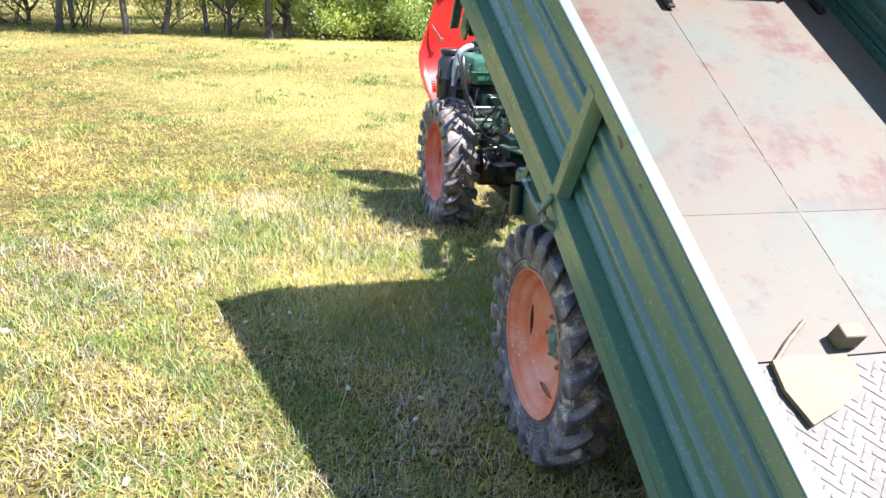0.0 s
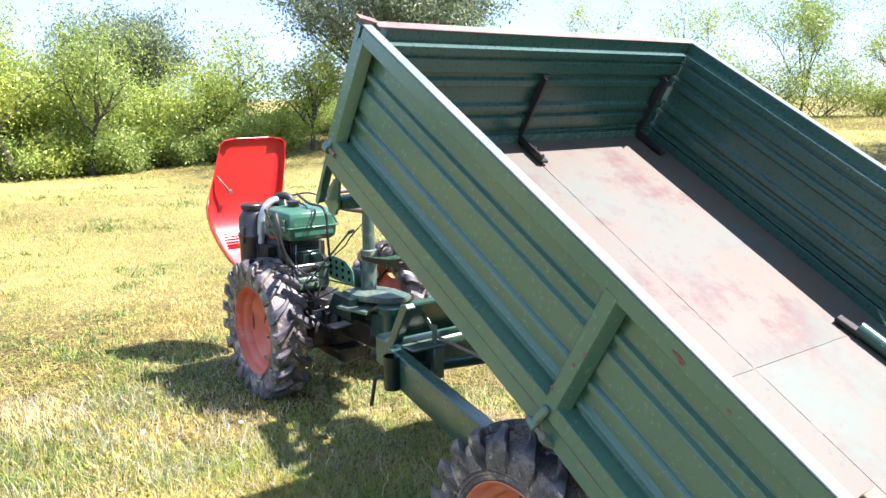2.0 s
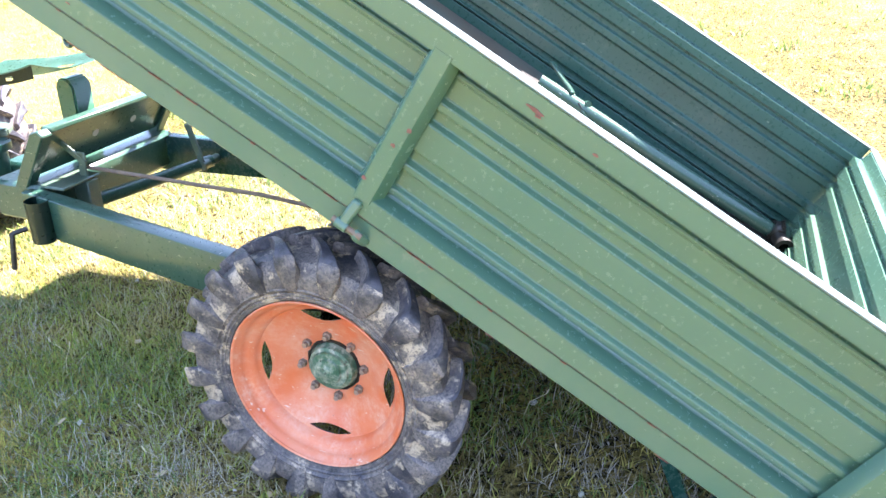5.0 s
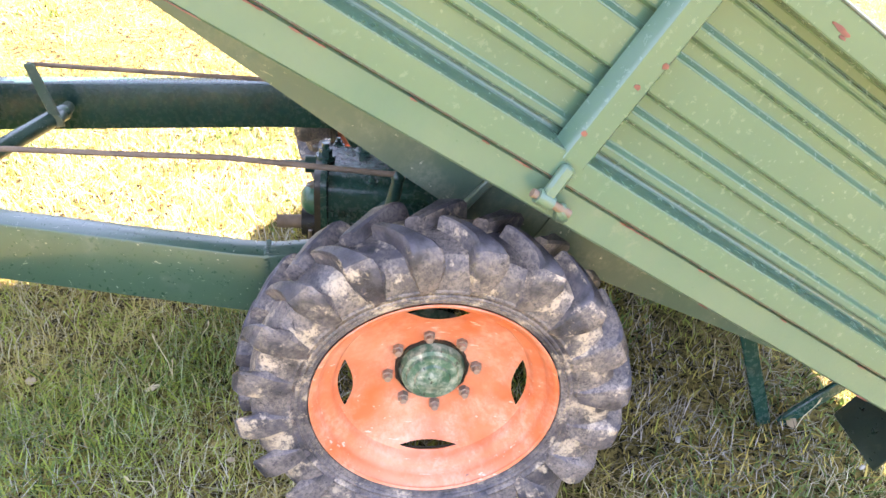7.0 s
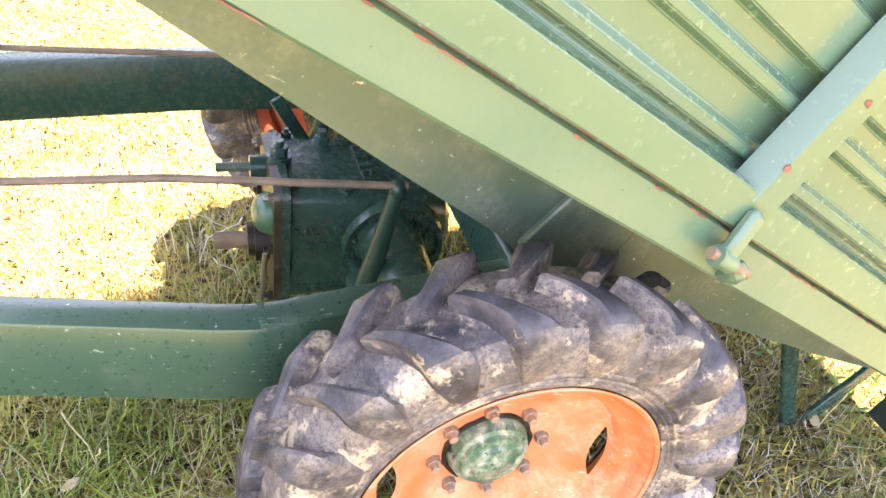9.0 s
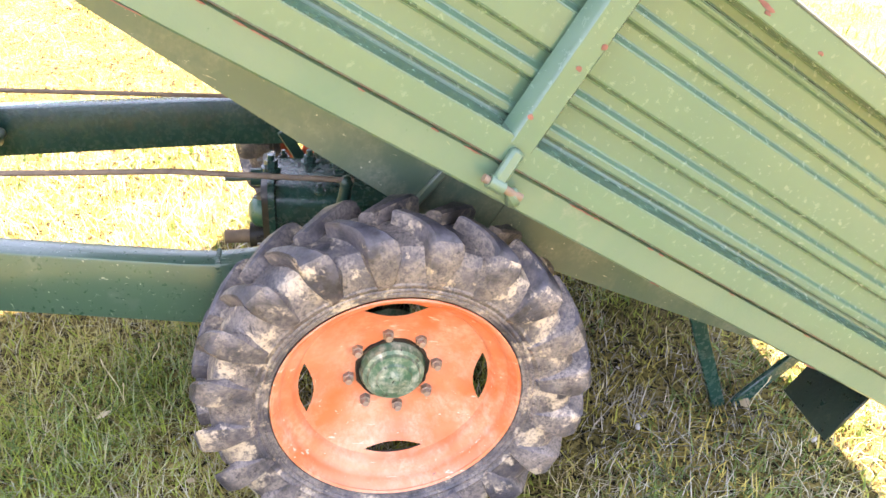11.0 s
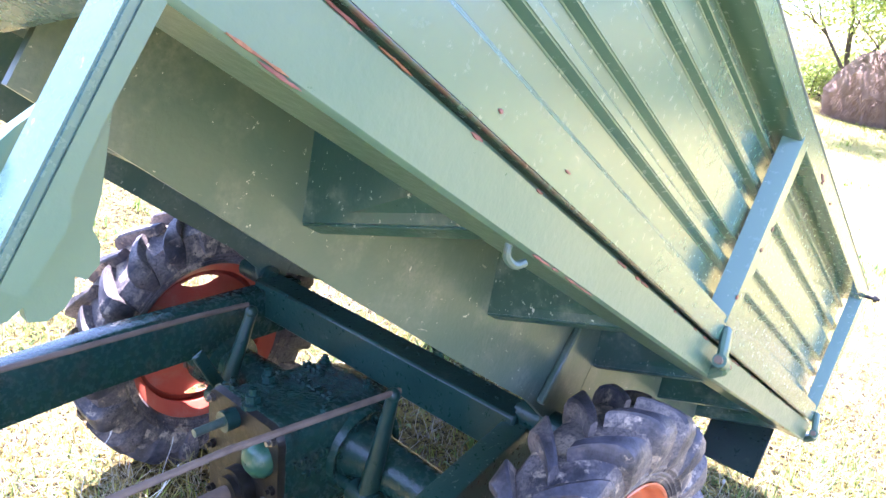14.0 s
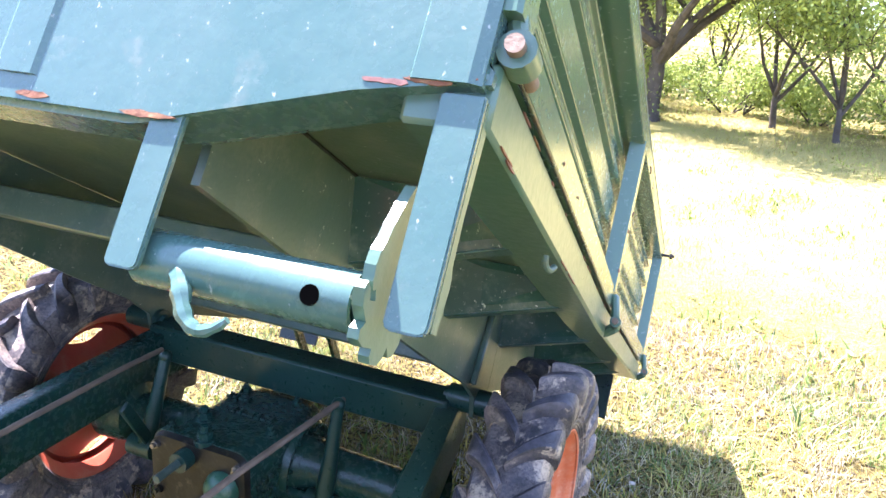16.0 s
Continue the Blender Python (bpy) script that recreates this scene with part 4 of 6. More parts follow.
# front cross beam: deep in the middle, its face running up into the corner posts
bm = B()
prism(bm, [(-0.736, 0.008), (-0.690, 0.000), (-0.630, -0.010), (-0.470, -0.052), (-0.430, -0.060), (0.430, -0.060), (0.470, -0.052), (0.630, -0.010), (0.736, 0.008), (0.736, 0.018), (0.723, 0.030), (0.723, 0.078), (-0.723, 0.078), (-0.723, 0.030), (-0.736, 0.018)], 1, SF - 0.060, SF + 0.002)
bmesh.ops.bevel(bm, geom=[e for e in bm.edges if abs(e.verts[0].co.y - e.verts[1].co.y) < 0.001], offset=0.006, segments=3, affect="EDGES")
lp("front_beam", bm, M_FRONT, "front cross beam with rust at its welds")
for x in (-0.699, 0.699, -0.292, 0.292):
    bm = B()
    prism(bm, [(x - 0.030, SF + 0.0005), (x - 0.021, SF + 0.005), (x + 0.021, SF + 0.005), (x + 0.030, SF + 0.0005), (x + 0.030, SF - 0.022), (x - 0.030, SF - 0.022)] if abs(x) < 0.5 else
          [(x - 0.022, SF + 0.005), (x + 0.022, SF + 0.005), (x + 0.024, SF + 0.003), (x + 0.024, SF - 0.022), (x - 0.032, SF - 0.022), (x - 0.032, SF + 0.001)], 2, 0.004 if abs(x) > 0.5 else -0.03, 0.43)
    lp("front_post", bm, M_FRONT, smooth=False)
# latch tube between two hangers near each front corner
XOUT, XIN = 0.7185, 0.4695
for sx in (-1, 1):
    for x in (XOUT, XIN):
        bm = B()
        prism(bm, [(sx * x - 0.0175, -0.002), (sx * x - 0.0175, -0.172), (sx * x - 0.016, -0.1765), (sx * x - 0.011, -0.179), (sx * x + 0.012, -0.179), (sx * x + 0.0165, -0.175), (sx * x + 0.0175, -0.002)], 1, SF - 0.008, SF - 0.001)
        bmesh.ops.bevel(bm, geom=bm.edges[:], offset=0.0015, segments=2, affect="EDGES")
        hanger = lp("hanger", bm, M_FRONT)
        bm = B()
        e = sx * (x + 0.0175) if x > 0.6 else sx * (x - 0.0175)
        x0, x1 = sorted((e, e - sx * 0.005 if x > 0.6 else e + sx * 0.005))
        prism(bm, [(SF - 0.008, -0.004), (SF - 0.008, -0.174), (SF - 0.020, -0.174), (SF - 0.024, -0.140), (SF - 0.023, -0.132), (SF - 0.019, -0.125), (SF - 0.017, -0.090), (SF - 0.019, -0.004)], 0, x0, x1)
        lp("hanger_web", bm, M_RAILP, parent=hanger, smooth=False)
    bm = B()
    m = Matrix.Translation((0, SF - 0.036, -0.162))
    lathe(bm, [(sx * 0.466, 0.0195), (sx * 0.466, 0.0245), (sx * 0.668, 0.0245), (sx * 0.668, 0.0195), (sx * 0.466, 0.0195)], 32, m)
    tube = lp("latch_tube", bm, M_FRONT)
    # nothing is cut: black discs paint the holes' shade on the tube
    for hx, hn, up in ((0.636, -0.1655, 0.0), (0.638, -0.1500, 0.0165)):
        bm = B()
        rod(bm, (sx * hx, SF - 0.030, hn), (sx * hx, SF - 0.0113 - up * 0.6, hn - 0.0005 + up * 0.3), 0.0080 if up == 0 else 0.005, 20)
        lp("tube_hole_shade", bm, M_HOLESHADE, "black disc painted for the shade in a drilled hole", parent=tube)
    bm = B()
    pts = [(sx * 0.515, SF - 0.020, -0.172), (sx * 0.526, SF - 0.013, -0.186), (sx * 0.538, SF - 0.011, -0.204), (sx * 0.552, SF - 0.011, -0.211), (sx * 0.565, SF - 0.013, -0.206), (sx * 0.574, SF - 0.013, -0.198)]
    pipe(bm, curve(pts, 4), [(0.0092 - 0.0003 * k) * (1 + 0.12 * math.sin(k * 1.9)) for k in range(21)], 8)
    lp("latch_hook", bm, M_FRONT)
    # cast claw plate along the inner edge of the outer hanger, hooked in front and behind
    bm = B()
    claw = [(1.046, -0.070), (1.058, -0.090), (1.066, -0.106), (1.070, -0.117), (1.076, -0.127), (1.078, -0.138), (1.076, -0.149), (1.072, -0.155), (1.068, -0.153), (1.064, -0.161), (1.073, -0.162), (1.077, -0.154), (1.083, -0.150), (1.086, -0.156), (1.081, -0.168), (1.070, -0.177),
            (1.076, -0.183), (1.075, -0.190), (1.065, -0.194), (1.050, -0.193), (1.050, -0.199), (1.046, -0.204), (1.035, -0.204), (1.027, -0.198), (1.023, -0.189), (1.017, -0.196), (1.008, -0.193), (1.002, -0.184), (1.001, -0.174), (1.005, -0.166), (0.998, -0.166), (0.995, -0.156), (1.000, -0.145), (1.008, -0.139), (1.012, -0.120), (1.030, -0.070)]
    x0, x1 = sorted((sx * 0.683, sx * 0.692))
    prism(bm, claw, 0, x0, x1)
    lp("claw_plate", bm, M_RAILP, "cast claw plate with rounded teeth", smooth=False)
# long carrying plates under the bed, deepening to the hinge
for sx in (-1, 1):
    bm = B()
    prism(bm, [(0.985, 0.025), (0.985, -0.085), (0.85, -0.100), (0.55, -0.135), (0.19, -0.172), (0.0, -0.188), (-0.09, -0.210), (-0.125, -0.255), (-0.165, -0.255), (-0.19, -0.21), (-0.19, 0.025)], 0, sx * 0.450 - 0.005, sx * 0.450 + 0.005)
    lp("carrier_plate", bm, M_UNDER, smooth=False)
    bm = B()
    prism(bm, [(-0.192, 0.025), (-0.192, -0.192), (-0.41, -0.166), (-0.78, -0.120), (-0.95, -0.094), (-1.02, -0.05), (-1.02, 0.025)], 0, sx * 0.450 - 0.005, sx * 0.450 + 0.005)
    lp("carrier_plate", bm, M_UNDER, smooth=False)
    for s in (0.655, 0.235, -0.20, -0.62, -0.96):
        bm = B()
        a, b = sx * 0.454, sx * (HW - 0.010)
        prism(bm, [(a, 0.025), (a, -0.080), (b, -0.014), (b, 0.025)], 1, s - 0.004, s + 0.004)
        bar(bm, (a, s - 0.013, -0.080), (b, s - 0.013, -0.014), 0.030, 0.006, (0, 0, 1), 0.001)
        for v in bm.verts:
            if v.co.z > 0.01:
                v.co.y += 0.045
        bracket = lp("bracket", bm, M_BRACKET, smooth=False)
        bm = B()
        bar(bm, (a, s + 0.043, 0.0245), (b, s + 0.043, 0.0245), 0.004, 0.004, bev=0.001)
        lp("open_seam", bm, M_OILY, "dark open seam", parent=bracket)
    bm = B()
    bar(bm, (sx * 0.456, 0.985, 0.0255), (sx * 0.456, 0.70, 0.0255), 0.004, 0.004, bev=0.001)
    lp("open_seam", bm, M_OILY, "dark open seam")
    # hinge stiffener
    bm = B()
    bar(bm, (sx * 0.463, -0.035, -0.185), (sx * 0.463, -0.062, -0.015), 0.016, 0.014, (1, 0, 0))
    lp("stiffener", bm, M_UNDER)
bm = B()
block(bm, (-0.42, -0.18, -0.16), (0.42, -0.13, -0.10), 0.004)
lp("cross_member", bm, M_UNDER)
bm = B()
block(bm, (-0.42, 0.44, -0.10), (0.42, 0.48, -0.04), 0.004)
lp("cross_member", bm, M_UNDER)
bm = B()
for x in (-0.10, 0.02):
    bar(bm, (x, -0.30, -0.12), (x, -0.62, -0.04), 0.03, 0.008, (1, 0, 0))
lp("tail_stay", bm, M_UNDER)
# small bent hook under the bed rail, mud plate behind the wheel
bm = B()
pipe(bm, curve([(-0.690, 0.660, -0.020), (-0.691, 0.656, -0.034), (-0.695, 0.643, -0.038), (-0.699, 0.634, -0.031)], 4), 0.0042, 8)
lp("rope_hook", bm, M_UNDER)
for sx in (-1, 1):
    bm = B()
    x0, x1 = sorted((sx * 0.635, sx * 0.47))
    block(bm, (x0, -1.074, -0.175), (x1, -1.066, -0.026), 0.002)
    lp("mud_plate", bm, M_CASTSHADE, "dark plate hanging under the tail")

# seat on its post, in front of the box
bm = B()
prism(bm, [(3.600, 0.55), (3.600, 0.785), (3.580, 0.812), (3.545, 0.812), (3.525, 0.785), (3.525, 0.55)], 0, 1.640, 1.725)
bmesh.ops.bevel(bm, geom=bm.edges[:], offset=0.006, segments=2, affect="EDGES")
seatpost = tp("seat_post", bm, M_MINT)
bm = B()
rows = []
for i in range(9):
    u = i / 8
    y = 3.42 + 0.50 * u
    row = []
    for j in range(9):
        w = j / 8 * 2 - 1
        wid = 0.20 - 0.05 * u
        z = 0.832 + 0.04 * w * w * (1 - 0.4 * u) + 0.045 * (1 - u) ** 3 - 0.03 * u
        row.append(bm.verts.new((1.60 + wid * w, y, z)))
    rows.append(row)
holes = {(2, 2), (2, 5), (4, 2), (4, 5), (6, 3)}
for i in range(8):
    for j in range(8):
        if (i, j) not in holes:
            bm.faces.new((rows[i][j], rows[i][j + 1], rows[i + 1][j + 1], rows[i + 1][j]))
bmesh.ops.solidify(bm, geom=bm.faces[:], thickness=0.006)
pan = tp("seat_pan", bm, M_MINT, "light green pressed steel seat pan with holes")
# folded skirt under the near edge of the pan, with two holes through it
bm = B()
rows = []
for k in range(4):
    row = []
    for i in range(17):
        u = i / 16
        row.append(bm.verts.new((1.403 + 0.05 * u, 3.42 + 0.50 * u, 0.868 - 0.016 * u + 0.045 * (1 - u) ** 3 - 0.03 * u - (0.0, 0.012, 0.026, 0.038)[k] * (1 - 0.6 * u))))
    rows.append(row)
for k in range(3):
    for i in range(16):
        if not (k == 1 and i in (3, 7)):
            bm.faces.new((rows[k][i], rows[k][i + 1], rows[k + 1][i + 1], rows[k + 1][i]))
bmesh.ops.solidify(bm, geom=bm.faces[:], thickness=0.004)
tp("pan_skirt", bm, M_CASTSHADE, parent=pan, smooth=False)

# ---- two-wheeled tractor ----
tractor = new("two_wheel_tractor")
TM = pose(1.64, 4.60, 0, 0, 0, 1)
tractor.matrix_basis = TM
tagged(tractor, "green two-wheeled tractor with its red hood tipped open", "tractor")


def kp(name, bm, material, label="", parent=None, smooth=True):
    return part(name, bm, material, parent or tractor, label, smooth)


# wires and the hose that hang round the steering column
for name, pts, r, paint in (("throttle_wire", ((-0.02, -0.395, 0.92), (-0.04, -0.29, 0.83), (-0.02, -0.187, 0.765), (-0.03, 0.028, 0.639)), 0.0032, M_WIRE),
                            ("hanging_hose", ((0.16, -0.478, 1.045), (0.163, -0.465, 0.957), (0.162, -0.473, 0.869), (0.16, -0.484, 0.788)), 0.011, M_GREY),
                            ("hand_lever", ((0.06, -0.365, 0.944), (0.06, -0.44, 0.942), (0.06, -0.49, 0.955), (0.06, -0.512, 0.969)), 0.006, M_BLACK),
                            ("tank_wire", ((-0.14, 0.076, 1.023), (-0.14, -0.05, 0.988), (-0.14, -0.20, 0.982), (-0.14, -0.243, 0.933), (-0.14, -0.247, 0.847), (-0.12, -0.22, 0.74)), 0.0065, M_WIRE)):
    bm = B()
    pipe(bm, curve(pts, 5), r, 8)
    kp(name, bm, paint)
bm = B()
block(bm, (0.052, -0.415, 0.893), (0.068, -0.385, 0.938), 0.003)
kp("lever_clamp", bm, M_BLACK)


FAT = Matrix.Diagonal((1.22, 1.02, 1.02, 1))
add_wheel(tractor, Matrix.Translation((-0.385, 0, 0.358)) @ FAT, RIM_B, "lugged tyre with dusty tread on a faded red rim")
add_wheel(tractor, Matrix.Translation((0.390, 0, 0.358)) @ pose(0, 0, 0, 0, 0, 180) @ FAT, RIM_B, "lugged tyre with dusty tread on a faded red rim")
bm = B()
rod(bm, (-0.37, 0, 0.376), (0.37, 0, 0.376), 0.05, 20)
kp("axle", bm, M_OILY)
bm = B()
block(bm, (-0.16, -0.30, 0.27), (0.05, 0.16, 0.50), 0.03)
gearbox = kp("gearbox", bm, M_OILY, "oily dark gearbox")
bm = B()
block(bm, (-0.11, -0.60, 0.34), (0.02, -0.28, 0.47), 0.02)
kp("rear_casing", bm, M_OILY, parent=gearbox)
for k in range(5):
    bm = B()
    block(bm, (-0.175, -0.26 + 0.07 * k, 0.29), (-0.155, -0.245 + 0.07 * k, 0.48), 0.003)
    kp("rib", bm, M_OILY, parent=gearbox)
for k in range(4):
    bm = B()
    hexbolt(bm, (-0.16, -0.28 + 0.11 * k, 0.46), (-1, 0, 0), 0.011, 0.010)
    kp("gearbox_bolt", bm, M_OILY, parent=gearbox)
bm = B()
rod(bm, (-0.24, -0.16, 0.36), (0.12, -0.16, 0.36), 0.10, 24)
kp("clutch_drum", bm, M_OILY, parent=gearbox)
bm = B()
block(bm, (-0.33, 0.00, 0.50), (0.00, 0.42, 0.70), 0.025)
block(bm, (-0.30, -0.03, 0.62), (-0.06, 0.28, 0.80), 0.02)
engine = kp("engine", bm, M_OILY, "dark oily diesel engine block")
for k in range(9):
    bm = B()
    block(bm, (-0.345, 0.02 + k * 0.026, 0.60), (-0.02, 0.032 + k * 0.026, 0.77), 0.002)
    kp("cooling_fin", bm, M_OILY, parent=engine)
bm = B()
rod(bm, (-0.36, 0.10, 0.55), (-0.30, 0.10, 0.55), 0.07, 20)
kp("crank_cover", bm, M_CASTSHADE, parent=engine)
bm = B()
for a, b, r in (((-0.34, -0.04, 0.60), (-0.20, -0.05, 0.63), 0.02), ((-0.32, -0.10, 0.52), (-0.32, 0.02, 0.60), 0.016), ((-0.30, -0.12, 0.66), (-0.16, -0.06, 0.66), 0.022), ((-0.36, 0.02, 0.68), (-0.30, -0.06, 0.64), 0.012)):
    rod(bm, a, b, r, 14)
block(bm, (-0.36, -0.12, 0.56), (-0.26, -0.04, 0.62), 0.01)
kp("injection_pump", bm, M_STEEL, parent=engine)
# fuel tank, two half shells with a seam and clamps
def shell(bm, x0, x1, y0, y1, z0, z1, bev):
    block(bm, (x0, y0, z0), (x1, y1, z1), bev)
    bmesh.ops.bevel(bm, geom=[e for e in bm.edges if e.calc_length() > 0.02], offset=bev * 0.35, segments=2, affect="EDGES")
bm = B()
shell(bm, -0.305, -0.035, -0.165, 0.125, 0.812, 0.965, 0.022)
tank = kp("fuel_tank", bm, M_MINT, "light green fuel tank")
bm = B()
block(bm, (-0.312, -0.172, 0.880), (-0.028, 0.132, 0.887), 0.003)
kp("tank_seam", bm, M_MINT, parent=tank)
bm = B()
rod(bm, (-0.19, 0.02, 0.955), (-0.19, 0.02, 0.985), 0.030, 20)
rod(bm, (-0.19, 0.02, 0.985), (-0.19, 0.02, 0.995), 0.036, 20)
kp("filler_cap", bm, M_BLACK, parent=tank)
for y, x in ((0.055, -0.310), (-0.12, -0.310)):
    bm = B()
    block(bm, (x - 0.008, y - 0.012, 0.865), (x + 0.004, y + 0.012, 0.925), 0.003)
    block(bm, (x - 0.016, y - 0.02, 0.868), (x + 0.002, y + 0.02, 0.892), 0.003)
    kp("tank_clamp", bm, M_GREY, parent=tank)
bm = B()
pipe(bm, curve([(-0.345, -0.10, 0.955), (-0.352, -0.14, 0.90), (-0.345, -0.155, 0.80), (-0.30, -0.14, 0.70)], 5), 0.012, 8)
kp("tank_strap", bm, M_BLACK, parent=tank)
# oil-bath air filter
bm = B()
lathe(bm, [(0.655, 0.0), (0.655, 0.066), (0.66, 0.074), (0.79, 0.076), (0.80, 0.081), (0.812, 0.081), (0.822, 0.074), (0.90, 0.072), (0.925, 0.058), (0.94, 0.050), (0.945, 0.060), (0.965, 0.062), (0.972, 0.055), (0.972, 0.0)], 36, pose(-0.325, 0.235, 0, 0, -90, 0))
filt = kp("air_filter", bm, M_BLACK, "black oil-bath air filter can")
for a in (0.6, 3.6):
    bm = B()
    bar(bm, (-0.325 + 0.083 * math.cos(a), 0.235 + 0.083 * math.sin(a), 0.77), (-0.325 + 0.083 * math.cos(a), 0.235 + 0.083 * math.sin(a), 0.86), 0.014, 0.008, (1, 0, 0))
    kp("clip", bm, M_BLACK, parent=filt)
bm = B()
pipe(bm, curve([(-0.315, 0.165, 0.72), (-0.315, 0.160, 0.84), (-0.305, 0.155, 0.92), (-0.275, 0.15, 0.970), (-0.23, 0.155, 0.99), (-0.19, 0.165, 0.975), (-0.18, 0.17, 0.93)], 6), 0.019, 12)
kp("intake_hose", bm, M_ALU, "bent silver-grey intake hose")
bm = B()
pipe(bm, curve([(-0.22, 0.19, 0.92), (-0.21, 0.17, 1.00), (-0.17, 0.12, 1.005), (-0.15, 0.09, 0.95)], 6), 0.020, 10)
kp("breather_hose", bm, M_WIRE)
# hood tipped forward: a curved pan with side lips and a louvred nose
bm = B()
hood_rows = []
# along the pan: y, z, centre x, half width, depth of the side lips and their direction
HOOD = ((0.745, 1.288, -0.090, 0.130, 0.020, (-1, -0.3)), (0.758, 1.280, -0.090, 0.178, 0.026, (-1, -0.2)), (0.765, 1.255, -0.092, 0.202, 0.030, (-1, 0)), (0.765, 1.17, -0.108, 0.212, 0.034, (-1, 0)),
        (0.760, 1.06, -0.135, 0.220, 0.040, (-1, 0)), (0.755, 0.95, -0.168, 0.228, 0.060, (-1, 0.1)), (0.750, 0.90, -0.180, 0.236, 0.090, (-1, 0.2)), (0.735, 0.83, -0.180, 0.238, 0.100, (-0.8, 0.5)),
        (0.700, 0.76, -0.180, 0.232, 0.090, (-0.6, 0.7)), (0.620, 0.67, -0.178, 0.215, 0.070, (-0.6, 0.7)), (0.540, 0.60, -0.175, 0.190, 0.050, (-0.6, 0.7)), (0.490, 0.560, -0.175, 0.150, 0.020, (-0.6, 0.7)))
for y, z, cx, hw_, dp, (ny, nz) in HOOD:
    row = []
    for j in range(15):
        w = j / 14 * 2 - 1
        e = max(0.0, (abs(w) - 0.72) / 0.28)
        lift = dp * e ** 2.2
        row.append(bm.verts.new((cx + hw_ * math.copysign(min(1.0, abs(w) * 1.12 if e == 0 else 0.806 + 0.194 * math.sin(e * math.pi / 2)), w), y + ny * lift, z + nz * lift)))
    hood_rows.append(row)
for a, b in zip(hood_rows, hood_rows[1:]):
    for j in range(14):
        bm.faces.new((a[j], a[j + 1], b[j + 1], b[j]))
bmesh.ops.subdivide_edges(bm, edges=bm.edges[:], cuts=1, use_grid_fill=True, smooth=0.3)
bmesh.ops.solidify(bm, geom=bm.faces[:], thickness=0.005)
hood = kp("hood", bm, M_RED, "glossy red engine hood tipped up")
bm = B()
rod(bm, (-0.325, 0.735, 1.075), (-0.265, 0.705, 0.985), 0.006, 8)
block(bm, (-0.276, 0.695, 0.975), (-0.252, 0.715, 0.995), 0.003)
kp("hood_stay", bm, M_GREY, parent=hood)
bm = B()
for k in range(7):
    block(bm, (-0.33, 0.605 + 0.014 * k, 0.668 + 0.013 * k), (-0.03, 0.611 + 0.014 * k, 0.680 + 0.013 * k), 0.001)
kp("louvre", bm, M_RED, parent=hood)
bm = B()
pipe(bm, curve([(0.04, 0.68, 0.93), (0.02, 0.64, 0.96), (0.0, 0.60, 0.94), (0.01, 0.58, 0.86)], 4), 0.006, 8)
kp("hood_hinge", bm, M_RED, parent=hood)
# steering column and wheel
bm = B()
lathe(bm, [(0.600, 0.05), (0.620, 0.036), (0.76, 0.036), (0.765, 0.041), (0.80, 0.041), (0.805, 0.030), (1.00, 0.028), (1.005, 0.036), (1.03, 0.036), (1.03, 0.0)], 24, pose(-0.045, -0.48, 0, 0, -90, 0))
kp("steering_column", bm, M_GREY, "grey-green steering column")
bm = B()
C, Rw = Vector((-0.045, -0.48, 1.02)), 0.195
tilt = pose(C.x, C.y, C.z, 8, 0, 0)
ring = [tilt @ Vector((Rw * math.cos(k * math.tau / 40), Rw * math.sin(k * math.tau / 40), 0.02)) for k in range(41)]
pipe(bm, ring, 0.0125, 10)
swheel = kp("steering_wheel", bm, M_BROWN, "brown steering wheel")
for k in range(3):
    bm = B()
    a = k * math.tau / 3 + 0.5
    pipe(bm, [tilt @ Vector((0.02 * math.cos(a), 0.02 * math.sin(a), 0.0)), tilt @ Vector((Rw * math.cos(a), Rw * math.sin(a), 0.02))], 0.008, 8)
    kp("spoke", bm, M_BLACK, parent=swheel)
# column foot, cowl, drilled plate, swivel head
bm = B()
prism(bm, [(-0.17, -0.43), (0.00, -0.43), (0.05, -0.56), (0.05, -0.70), (-0.01, -0.74), (-0.10, -0.70), (-0.18, -0.56)], 2, 0.585, 0.612)
bmesh.ops.bevel(bm, geom=bm.edges[:], offset=0.006, segments=2, affect="EDGES")
kp("column_foot", bm, M_GREY)
bm = B()
prism(bm, [(-0.58, 0.60), (-0.42, 0.60), (-0.36, 0.52), (-0.36, 0.50), (-0.58, 0.50)], 0, -0.21, -0.02)
kp("cowl", bm, M_CASTSHADE, smooth=False)
bm = B()
rod(bm, (-0.09, -0.74, 0.40), (-0.09, -0.74, 0.56), 0.045, 24)
rod(bm, (-0.09, -0.74, 0.56), (-0.09, -0.74, 0.585), 0.062, 24)
rod(bm, (-0.09, -0.74, 0.385), (-0.09, -0.74, 0.41), 0.060, 24)
block(bm, (-0.07, -0.98, 0.455), (0.06, -0.74, 0.510), 0.012)
block(bm, (-0.12, -0.72, 0.42), (-0.10, -0.60, 0.54), 0.008)
kp("swivel_head", bm, M_CASTLIT)
bm = B()
prism(bm, [(-0.52, 0.645), (-0.51, 0.715), (-0.45, 0.750), (-0.32, 0.760), (-0.25, 0.735), (-0.25, 0.645)], 0, -0.155, -0.149)
plate = kp("drilled_plate", bm, M_MINT, "light green drilled plate", smooth=False)
# rows of black discs, hole shade painted on an uncut plate
for y in (-0.48, -0.42, -0.36, -0.30):
    for z in (0.670, 0.705, 0.735):
        if not (y < -0.46 and z > 0.72):
            bm = B()
            rod(bm, (-0.1555, y, z), (-0.1585, y, z), 0.0095, 10)
            kp("drill_hole_shade", bm, M_HOLESHADE, parent=plate)
